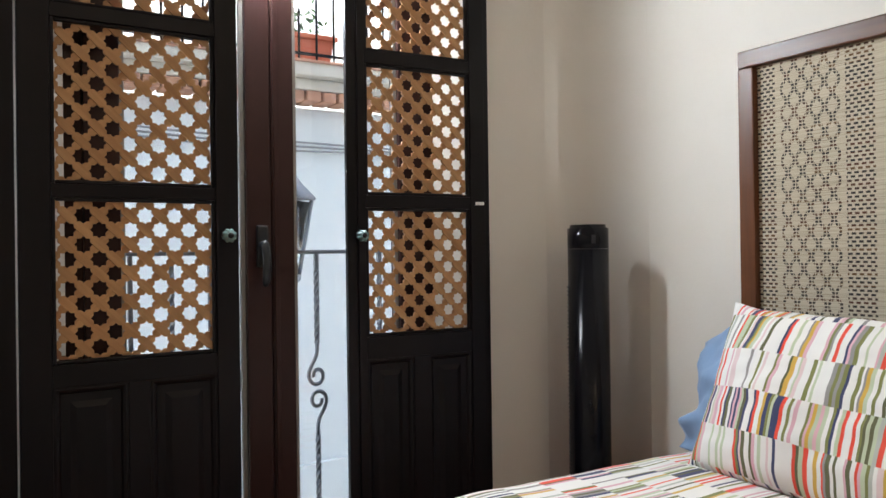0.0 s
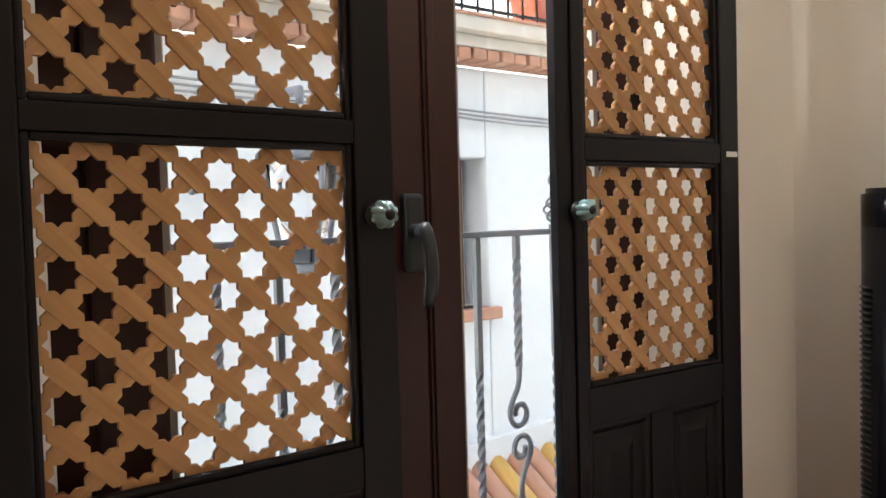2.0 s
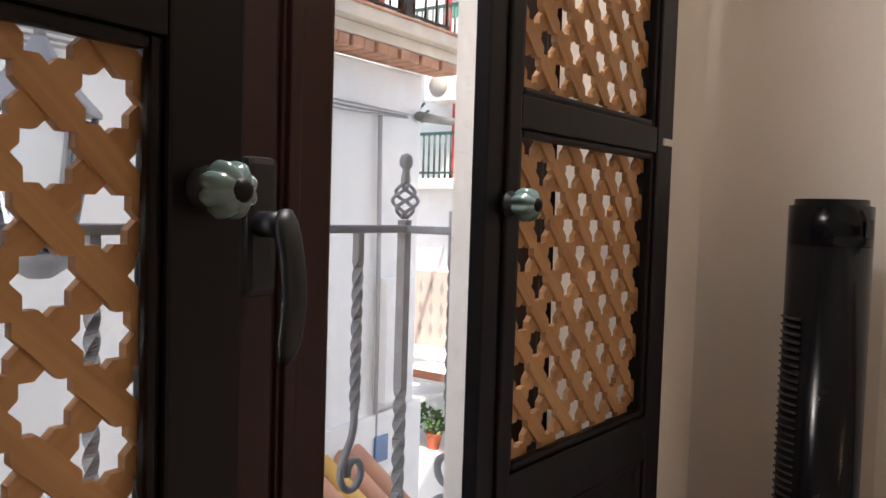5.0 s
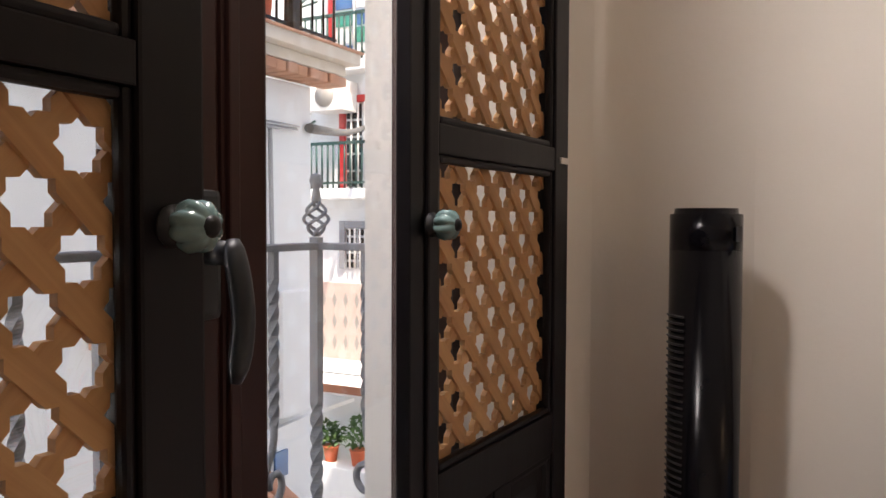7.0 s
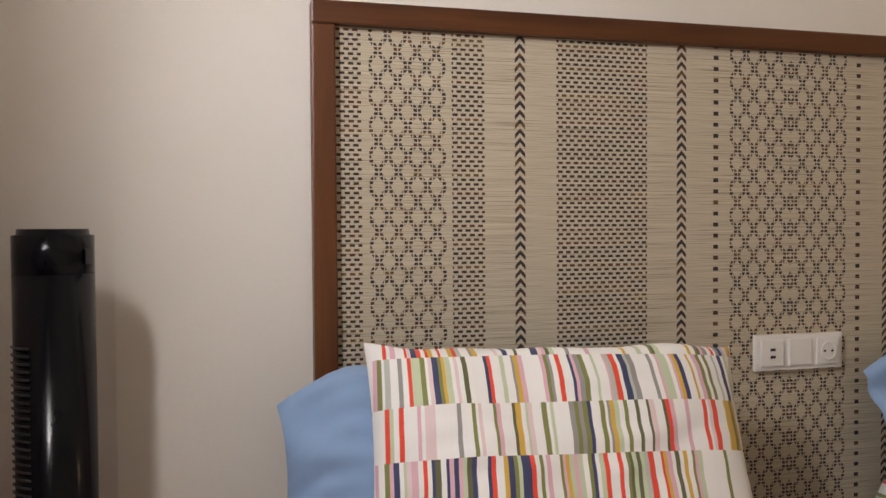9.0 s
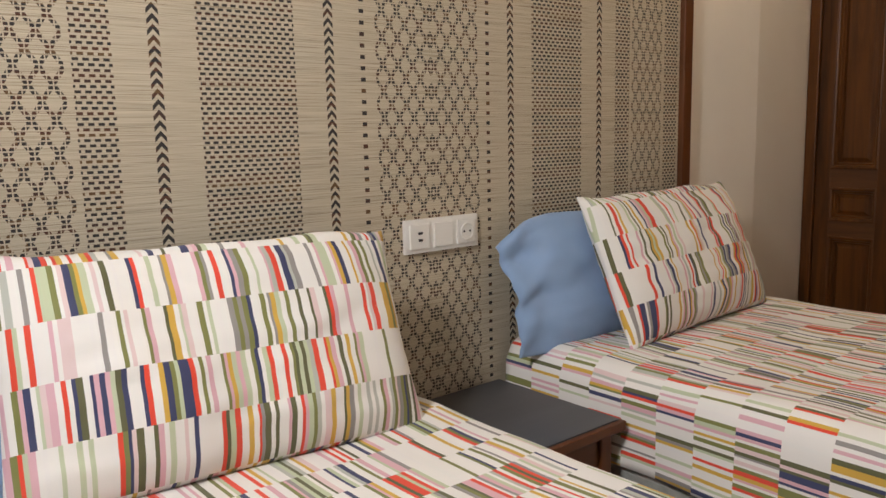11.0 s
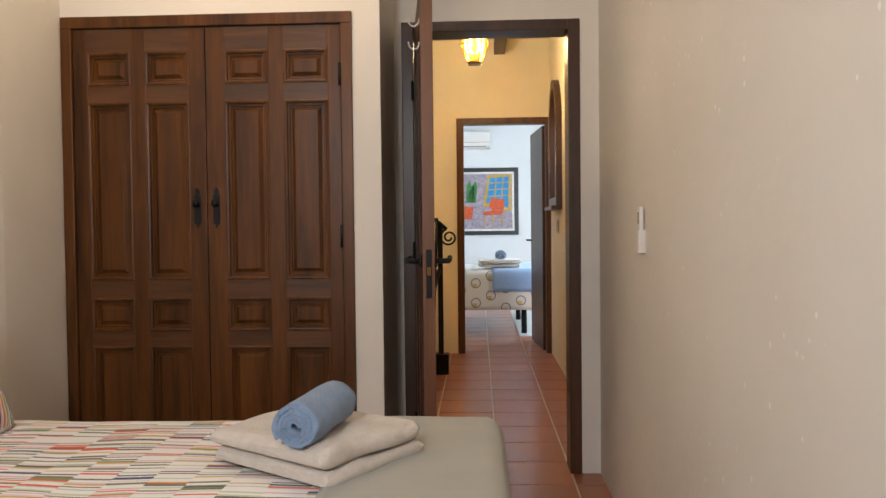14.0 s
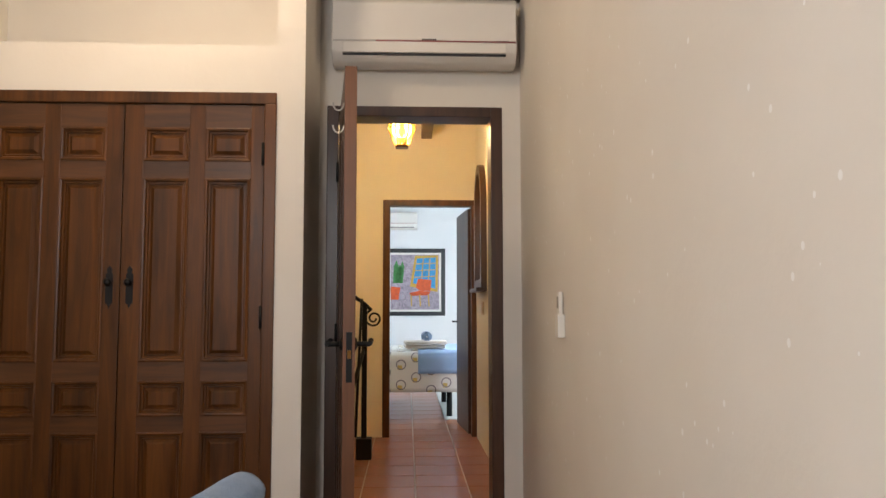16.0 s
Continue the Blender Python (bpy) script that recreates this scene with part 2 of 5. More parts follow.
def tube(pts, r, seg=8, bm=None, square=False, twist=0.0, caps=True):
    """A bar along pts; square: a square section; twist: turns per metre; r may be a list."""
    bm = bm or bmesh.new()
    pts = [Vector(p) for p in pts]
    n = 4 if square else seg
    rings, dist, up = [], 0.0, None
    for i, p in enumerate(pts):
        d = (pts[min(i + 1, len(pts) - 1)] - pts[max(i - 1, 0)]).normalized()
        if up is None:
            up = Vector((1, 0, 0)) if abs(d.x) < 0.9 else Vector((0, 1, 0))
        up = (up - d * up.dot(d)).normalized()
        side = d.cross(up)
        if i:
            dist += (p - pts[i - 1]).length
        rr = r[i] if isinstance(r, (list, tuple)) else r
        a0 = dist * twist * 2 * math.pi + (math.pi / 4 if square else 0)
        rings.append([bm.verts.new(p + (up * math.cos(a0 + 2 * math.pi * j / n) + side * math.sin(a0 + 2 * math.pi * j / n)) * rr * (1.414 if square else 1)) for j in range(n)])
    for a, b in zip(rings, rings[1:]):
        for j in range(n):
            f = bm.faces.new((a[j], a[(j + 1) % n], b[(j + 1) % n], b[j]))
            f.smooth = not square
    if caps:
        bm.faces.new(rings[0][::-1])
        bm.faces.new(rings[-1])
    return bm


def lathe(profile, seg=24, m=Matrix(), bm=None, lobes=0, depth=0.0):
    """Turns (radius, height) rows round z; lobes: melon ribs of that depth."""
    bm = bm or bmesh.new()
    rings = []
    for r, z in profile:
        ring = []
        for j in range(seg):
            a = 2 * math.pi * j / seg
            q = r * (1 - depth * (1 - abs(math.sin(a * lobes / 2)))) if lobes else r
            ring.append(bm.verts.new(m @ Vector((q * math.cos(a), q * math.sin(a), z))))
        rings.append(ring)
    for a, b in zip(rings, rings[1:]):
        for j in range(seg):
            f = bm.faces.new((a[j], a[(j + 1) % seg], b[(j + 1) % seg], b[j]))
            f.smooth = True
    bm.faces.new(rings[0][::-1])
    bm.faces.new(rings[-1])
    return bm


def mesh_of(name, bm, material):
    bmesh.ops.recalc_face_normals(bm, faces=bm.faces)
    me = bpy.data.meshes.new(name)
    bm.to_mesh(me)
    bm.free()
    me.materials.append(material)
    return me


def part(name, bm, material, parent, label=""):
    ob = new(name, mesh_of(name, bm, material))
    ob.parent = parent
    if label:
        ob["label"] = label
    return ob


def solid(name, bm, material, label="", category="", group="", kind=""):
    return tagged(new(name, mesh_of(name, bm, material)), label, category, group, kind)


def thing(name, label, category, m=None, group=""):
    ob = tagged(new(name), label, category, group)
    if m is not None:
        ob.matrix_basis = m
    return ob


def setting(name, bm, material, label, category):
    return solid(name, bm, material, label, category, kind="structure")


def clip_poly(poly, x0, x1, y0, y1):
    for axis, lim, keep_less in ((0, x0, False), (0, x1, True), (1, y0, False), (1, y1, True)):
        out = []
        for i, p in enumerate(poly):
            q = poly[(i + 1) % len(poly)]
            pin, qin = (p[axis] <= lim) == keep_less or p[axis] == lim, (q[axis] <= lim) == keep_less or q[axis] == lim
            if pin:
                out.append(p)
            if pin != qin:
                t = (lim - p[axis]) / (q[axis] - p[axis])
                out.append((p[0] + t * (q[0] - p[0]), p[1] + t * (q[1] - p[1])))
        poly = out
        if not poly:
            break
    return poly


def prism(poly, y0, y1, bm=None):
    """A polygon in x and z, thick along y."""
    bm = bm or bmesh.new()
    a = [bm.verts.new((x, y0, z)) for x, z in poly]
    b = [bm.verts.new((x, y1, z)) for x, z in poly]
    bm.faces.new(a)
    bm.faces.new(b[::-1])
    for i in range(len(a)):
        j = (i + 1) % len(a)
        bm.faces.new((a[j], a[i], b[i], b[j]))
    return bm


# ---- structure: bedroom ----
XW, XE, YN, YOUT, YS, YD = -0.44, 1.95, 1.92, 2.20, -1.80, -2.33
ZC = 2.80
WX0, WX1, WZ1 = 0.19, 1.20, 2.45


def splayed_wall():
    """The window wall: a straight outer reveal and an inner reveal that widens towards the room."""
    bm = boxes((XW - 0.2, 0.06, YN, 2.0, -0.02, ZC), (1.33, XE + 0.2, YN, 2.0, -0.02, ZC), (0.06, 1.33, YN, 2.0, WZ1 + 0.05, ZC), (XW - 0.2, WX0 - 0.02, 2.0, YOUT, -0.02, ZC), (1.23, XE + 0.2, 2.0, YOUT, -0.02, ZC), (WX0 - 0.02, 1.23, 2.0, YOUT, WZ1, ZC))
    for a, b in ((0.06, WX0 + 0.004), (1.33, WX1 - 0.004)):
        lo = [bm.verts.new((x, y, -0.02)) for x, y in ((a, YN), (b, 2.004), (a, 2.004))]
        hi = [bm.verts.new((v.co.x, v.co.y, WZ1 + 0.05)) for v in lo]
        for k in range(3):
            n = (k + 1) % 3
            bm.faces.new((lo[k], lo[n], hi[n], hi[k]))
        bm.faces.new(lo)
        bm.faces.new(hi)
    return bm


setting("wall_north", splayed_wall(), M_WALL, "warm white plastered wall around the balcony door", "wall")


def east_wall():
    """The wall behind the beds in plan: a soft rounded corner at the window end and a slight bend beside the wardrobe."""
    xw = 1.742
    plan = [(XE + 0.2, YS - 0.002), (1.818, YS - 0.002), (1.79, -1.60), (xw + 0.006, -1.31), (xw, -1.27), (xw, 1.66), (1.740, 1.72), (1.735, 1.78), (1.724, 1.825), (1.705, 1.86), (1.68, 1.885), (1.645, 1.905), (1.61, 1.915), (1.56, YN), (1.50, YN + 0.002)]
    plan += [(XE + 0.2, YN + 0.002)]
    bm = boxes((XE, XE + 0.2, YS - 0.73, YS - 0.003, -0.02, ZC))
    lo = [bm.verts.new((x, y, -0.02)) for x, y in plan]
    hi = [bm.verts.new((x, y, ZC)) for x, y in plan]
    bm.faces.new(lo)
    bm.faces.new(hi)
    for k in range(len(plan)):
        n = (k + 1) % len(plan)
        bm.faces.new((lo[k], lo[n], hi[n], hi[k])).smooth = 5 <= k < 13
    return bm


setting("wall_east", east_wall(), M_WALL, "warm white plastered wall behind the beds", "wall")
setting("wall_west", boxes((XW - 0.2, XW, YD - 0.18, YN, -0.02, ZC)), M_WALLW, "uneven cream plastered wall with small chips", "wall")
setting("wall_south", boxes((0.51, 0.622, YS - 0.71, YS, 0, ZC), (0.622, XE, YS - 0.5, YS, 2.03, 2.228), (1.816, XE, YS - 0.5, YS, 0, 2.03), (0.622, XE, YS - 0.71, YS - 0.5, 0, ZC)), M_WALL, "cream plastered wall with a niche above the wardrobe", "wall")
DX0, DX1, DZ = -0.353, 0.475, 2.12
setting("wall_door", boxes((XW, DX0, YD - 0.18, YD, 0, ZC), (DX1, 0.51, YD - 0.18, YD, 0, ZC), (DX0, DX1, YD - 0.18, YD, DZ, ZC)), M_WALL, "cream plastered wall above the bedroom door", "wall")
setting("ceiling", boxes((XW - 0.2, XE + 0.2, YD - 0.2, YOUT, ZC, ZC + 0.15)), M_WALL, "white plastered ceiling", "ceiling")
setting("floor", boxes((XW - 0.2, XE + 0.2, YD - 0.18, YOUT, -0.2, -0.006)), M_GROUT, "tiled floor of square terracotta tiles", "floor")

# ---- structure: hall and far room ----
HXW, HXE, FY, BY, HZ = -0.54, 1.6, -5.85, -10.2, 2.88
FX0, FX1, FZ = -0.54, 0.32, 2.165
setting("hall_floor", boxes((HXW, HXE, BY, YD - 0.18, -0.2, -0.006)), M_GROUT, "tiled hall floor of square terracotta tiles", "floor")
setting("hall_wall_west", boxes((HXW - 0.2, HXW, FY, YD - 0.18, -0.02, HZ)), M_HALLWALL, "cream hall wall with a mirror on it", "wall")
setting("hall_wall_east", boxes((HXE, HXE + 0.2, FY, YD - 0.18, -0.02, HZ)), M_HALLWALL, "cream hall wall beyond the stairs", "wall")
setting("hall_wall_north", boxes((0.51, HXE, YD - 0.2, YD - 0.18, 0, HZ), (HXW, XW, YD - 0.2, YD - 0.18, 0, HZ), (HXW, HXE, YD - 0.2, YD - 0.18, ZC, HZ)), M_HALLWALL, "cream hall wall", "wall")
setting("hall_wall_south", boxes((HXW - 0.2, FX0, FY - 0.12, FY, 0, HZ), (FX1, HXE + 0.2, FY - 0.12, FY, 0, HZ), (FX0, FX1, FY - 0.12, FY, FZ, HZ)), M_HALLWALL, "cream hall wall around the far doorway", "wall")
setting("hall_ceiling", boxes((HXW - 0.2, HXE + 0.2, FY - 0.12, YD - 0.18, HZ, HZ + 0.15)), M_HALLWALL, "cream hall ceiling", "ceiling")
setting("far_wall_south", boxes((-1.6, 2.6, BY - 0.2, BY, 0, 2.9)), M_WALL2, "cool white wall of the far bedroom", "wall")
setting("far_wall_west", boxes((-1.8, -1.6, BY, FY - 0.12, 0, 2.9)), M_WALL2, "cool white side wall of the far bedroom", "wall")
setting("far_wall_east", boxes((2.6, 2.8, BY, FY - 0.12, 0, 2.9)), M_WALL2, "cool white side wall of the far bedroom", "wall")
setting("far_floor_rest", boxes((-1.6, HXW, BY, FY - 0.12, -0.2, -0.006), (HXE, 2.6, BY, FY - 0.12, -0.2, -0.006)), M_TERRA, "terracotta floor of the far bedroom", "floor")
setting("far_ceiling", boxes((-1.8, 2.8, BY - 0.2, FY - 0.12, 2.9, 3.05)), M_WALL2, "white ceiling of the far bedroom", "ceiling")

# ---- balcony door: brown profile with two glazed leaves ----
def balcony_door():
    d = tagged(new("door_1"), "closed brown glazed balcony door with a black lever handle", "balcony door", kind="structure")
    y0, y1 = 2.0, 2.065
    part("outer_frame", boxes((WX0 - 0.02, 0.235, y0 + 0.008, y1, 0, WZ1), (1.155, 1.23, y0 + 0.008, y1, 0, WZ1), (0.235, 1.155, y0 + 0.008, y1, WZ1 - 0.05, WZ1), (0.235, 1.155, y0 + 0.008, y1, 0, 0.04), bevel=0.004), M_PVC, d)
    for x0, x1, s0, s1 in ((0.235, 0.692, 0.082, 0.068), (0.694, 1.155, 0.062, 0.076)):
        leaf = part("leaf", boxes((x0, x0 + s0, y0, y1 - 0.004, 0.04, WZ1 - 0.05), (x1 - s1, x1, y0, y1 - 0.004, 0.04, WZ1 - 0.05), (x0 + s0, x1 - s1, y0, y1 - 0.004, 0.04, 0.14), (x0 + s0, x1 - s1, y0, y1 - 0.004, WZ1 - 0.14, WZ1 - 0.05), bevel=0.005), M_PVC, d)
        a, b = x0 + s0, x1 - s1
        part("glazing_bead", boxes((a, a + 0.012, y0 + 0.012, y0 + 0.028, 0.14, WZ1 - 0.14), (b - 0.012, b, y0 + 0.012, y0 + 0.028, 0.14, WZ1 - 0.14), (a + 0.012, b - 0.012, y0 + 0.012, y0 + 0.028, 0.14, 0.152), bevel=0.002), M_BEAD, leaf, "pale grey glazing bead")
        pane = part("pane", boxes((a + 0.001, b - 0.001, y0 + 0.03, y0 + 0.034, 0.141, WZ1 - 0.141)), M_GLASS, leaf)
        pane.visible_shadow = False
    part("cover_strip", boxes((0.698, 0.712, y0 - 0.006, y0 + 0.001, 0.06, WZ1 - 0.06), bevel=0.002), M_PVC, d)
    h = part("handle_plate", boxes((0.648, 0.680, y0 - 0.014, y0 + 0.002, 1.070, 1.181), bevel=0.006), M_BLACKMATT, d, "matt black handle plate")
    part("neck", tube([(0.662, y0 - 0.012, 1.128), (0.660, y0 - 0.046, 1.128)], 0.0105, 14), M_BLACKMATT, h)
    bm = bmesh.new()
    pts = [(0.658, y0 - 0.044, 1.139)] + [(0.657 + 0.004 * math.sin(i / 9 * 3.0), y0 - 0.046 - 0.008 * math.sin(i / 9 * 3.1), 1.130 - 0.108 * i / 9) for i in range(10)]
    tube(pts, [0.006] + [0.0105] + [0.0112] * 7 + [0.010, 0.006], 14, bm)
    for v in bm.verts:
        v.co.y = (v.co.y - (y0 - 0.05)) * 0.8 + y0 - 0.05
    part("lever", bm, M_BLACKMATT, h)
    return d


M_BEAD = paint("pale_bead", (0.32, 0.30, 0.27), 0.5)
M_BLACKMATT = paint("matt_black", (0.012, 0.014, 0.017), 0.4)
M_CELADON = paint("celadon_ceramic", (0.13, 0.21, 0.205), 0.12, 0, 0.3, 60, 0.0, 0.5)
M_BRASS = paint("aged_brass", (0.20, 0.10, 0.03), 0.35, 0.9, 0.3, 40)
balcony_door()


# ---- lattice shutters ----
PITCH, GAP, STAR = 0.0440, 0.0262, 0.0185


def slat_outline(length, PITCH, GAP, STAR):
    """One slat along x, centred on z = 0, with notches at both edges where the star openings lie."""
    half, notch = (PITCH - GAP) / 2, STAR - GAP / 2
    n = int(length / PITCH) + 3
    low, high = [(-length / 2 - PITCH, -half)], [(-length / 2 - PITCH, half)]
    for i in range(-n // 2, n // 2 + 1):
        c = i * PITCH
        if abs(c) > length / 2 + PITCH * 0.5:
            continue
        low += [(c - notch, -half), (c, -half + notch), (c + notch, -half)]
        high += [(c - notch, half), (c, half - notch), (c + notch, half)]
    low.append((length / 2 + PITCH, -half))
    high.append((length / 2 + PITCH, half))
    return low + high[::-1]


def lattice(parent, x0, x1, z0, z1, y, star, size=1.0):
    """Two layers of notched slats crossed at right angles behind a window x0..x1, z0..z1."""
    cx, cz, reach = *star, (x1 - x0 + z1 - z0) * 1.5
    pitch = PITCH * size
    c = math.sqrt(0.5)
    for layer, s in ((0, -1), (1, 1)):
        for k in range(-16, 16):
            off = (k + 0.5) * pitch
            out = []
            for a, b in slat_outline(reach, pitch, GAP * size, STAR * size):
                b += off
                out.append((cx + c * (a - s * b), cz + c * (s * a + b)))
            out = clip_poly(out, x0, x1, z0, z1)
            if len(out) < 3:
                continue
            xs, zs = [p[0] for p in out], [p[1] for p in out]
            if max(xs) - min(xs) < 0.006 or max(zs) - min(zs) < 0.006:
                continue
            ya = y + layer * 0.0036
            me = bpy.data.meshes.new("slat")
            bm = prism(out, ya, ya + 0.0075)
            bmesh.ops.recalc_face_normals(bm, faces=bm.faces)
            turn = Matrix.Rotation(radians(45 * s), 4, "Y")
            bm.transform(turn)
            bm.to_mesh(me)
            bm.free()
            me.materials.append(M_SLAT)
            ob = new("slat", me)
            ob.parent = parent
            ob.matrix_basis = turn.inverted()


WINS = ((0.875, 1.228), (1.262, 1.622), (1.656, 2.016))
LEAF_W, LAT0, LAT1 = 0.437, 0.050, 0.378


def loops_panel(bm, x0, x1, z0, z1, rows):
    """One moulded panel: rectangles one inside the other, each (inset, y), bridged and capped."""
    rings = [[bm.verts.new((x, y, z)) for x, z in ((x0 + e, z0 + e), (x1 - e, z0 + e), (x1 - e, z1 - e), (x0 + e, z1 - e))] for e, y in rows]
    for a, b in zip(rings, rings[1:]):
        for k in range(4):
            n = (k + 1) % 4
            bm.faces.new((a[k], a[n], b[n], b[k]))
    bm.faces.new(rings[0][::-1])
    bm.faces.new(rings[-1])
    return bm


def recessed_panel(bm, x0, x1, z0, z1, y, deep=0.008):
    return loops_panel(bm, x0, x1, z0, z1, ((0, y + 0.022), (0, y + 0.004), (0.006, y + 0.003), (0.012, y + 0.006), (0.016, y + deep + 0.003), (0.034, y + deep + 0.003), (0.048, y + deep - 0.003)))


def shutter(name, m, mirror, label, stars, LAT0=LAT0, LAT1=LAT1, LEAF_W=LEAF_W, WINS=WINS, size=1.0):
    """A leaf from its hinge edge at x = 0 to its free edge; its room face is y = 0. mirror: hinged on the other side."""
    s = tagged(new(name), label, "lattice shutter", "shutters of the balcony door")
    s.matrix_basis = m
    fx = (lambda a: -a) if mirror else (lambda a: a)

    def bx(bm, a, b, *rest, bevel=0.0):
        a, b = fx(a), fx(b)
        return box(bm, min(a, b), max(a, b), *rest, bevel=bevel)

    t, top = 0.034, 2.11
    if mirror:
        part("rebate_strip", bx(bmesh.new(), 0.4015, 0.431, 0.004, 0.022, 0.03, top, bevel=0.002), M_SHUTTER, s)
    for a, b in ((0.0, LAT0), (LAT1, 0.401 if mirror else LEAF_W)):
        part("stile", bx(bmesh.new(), a, b, 0, t, 0.03, top, bevel=0.003), M_SHUTTER, s)
    rails = [(0.03, 0.12), (0.815, WINS[0][0]), (WINS[0][1], WINS[1][0]), (WINS[1][1], WINS[2][0]), (WINS[2][1], top)]
    for z0, z1 in rails:
        part("rail", bx(bmesh.new(), LAT0, LAT1, 0.001, t - 0.001, z0, z1, bevel=0.002), M_SHUTTER, s)
    mid = (LAT0 + LAT1) / 2
    part("rail", bx(bmesh.new(), mid - 0.024, mid + 0.024, 0.001, t - 0.001, 0.12, 0.815, bevel=0.002), M_SHUTTER, s)
    for a, b in ((LAT0, mid - 0.024), (mid + 0.024, LAT1)):
        bm = bmesh.new()
        a, b = sorted((fx(a), fx(b)))
        recessed_panel(bm, a, b, 0.12, 0.815, 0.0)
        part("lower_panel", bm, M_SHUTTER, s)
    for (z0, z1), star in zip(WINS, stars):
        bm = bmesh.new()
        w = 0.009
        for a, b, c, d in ((LAT0, LAT0 + w, z0, z1), (LAT1 - w, LAT1, z0, z1), (LAT0 + w, LAT1 - w, z0, z0 + w), (LAT0 + w, LAT1 - w, z1 - w, z1)):
            bx(bm, a, b, 0.004, 0.016, c, d, bevel=0.004)
        part("moulding", bm, M_SHUTTER, s)
        a, b = sorted((fx(LAT0), fx(LAT1)))
        lattice(s, a + 0.001, b - 0.001, z0 + 0.001, z1 - 0.001, 0.0165, star, size)
    kx = fx(0.396 if mirror else LEAF_W - 0.030)
    turn = Matrix.Translation((kx, 0, 1.151)) @ Matrix.Rotation(radians(90), 4, "X") @ Matrix.Scale(0.80 * size, 4)
    k = part("knob", lathe([(0.004, 0.008), (0.013, 0.009), (0.0195, 0.016), (0.022, 0.025), (0.0195, 0.034), (0.013, 0.040), (0.006, 0.042)], 64, turn, None, 8, 0.18), M_CELADON, s, "ribbed celadon ceramic knob")
    part("knob_base", lathe([(0.016, -0.001), (0.017, 0.003), (0.010, 0.007), (0.008, 0.014)], 24, turn), M_BLACKMATT, k)
    part("knob_screw", lathe([(0.009, 0.037), (0.0085, 0.042), (0.005, 0.045), (0.001, 0.046)], 20, turn), M_IRON, k, "dark brass centre of the knob")
    for z in (0.35, 1.9):
        part("hinge", tube([(fx(-0.006), 0.004, z - 0.04), (fx(-0.006), 0.004, z + 0.04)], 0.006, 10), M_IRON, s)
    return s


shutter("lattice_shutter", pose(0.094, 1.904, 0, 0, 0, 0), False, "dark wooden shutter with a pale star lattice", ((0.365, 1.098), (0.330, 1.332), (0.365, 1.696)), 0.064, 0.425, 0.481, ((0.866, 1.238), (1.267, 1.637), (1.669, 2.03)), 1.075)
right_shutter = shutter("lattice_shutter", pose(1.301, 1.881, 0, 0, 0, -3.3), True, "dark wooden shutter with a pale star lattice", ((-0.334, 1.155), (-0.334, 1.544), (-0.334, 1.741)))
part("sticker", boxes((-0.034, -0.006, -0.0025, 0.001, 1.240, 1.249)), M_WHITEPL, right_shutter, "small white sticker")
setting("shutter_trim", boxes((0.05, 0.088, 1.895, YN, 0.0, 2.15), (1.302, 1.325, 1.895, YN, 0.0, 2.15), bevel=0.003), M_SHUTTER, "dark wooden trim beside the shutters", "trim")


# ---- balcony railing ----
RY, RX1 = 2.35, 1.303


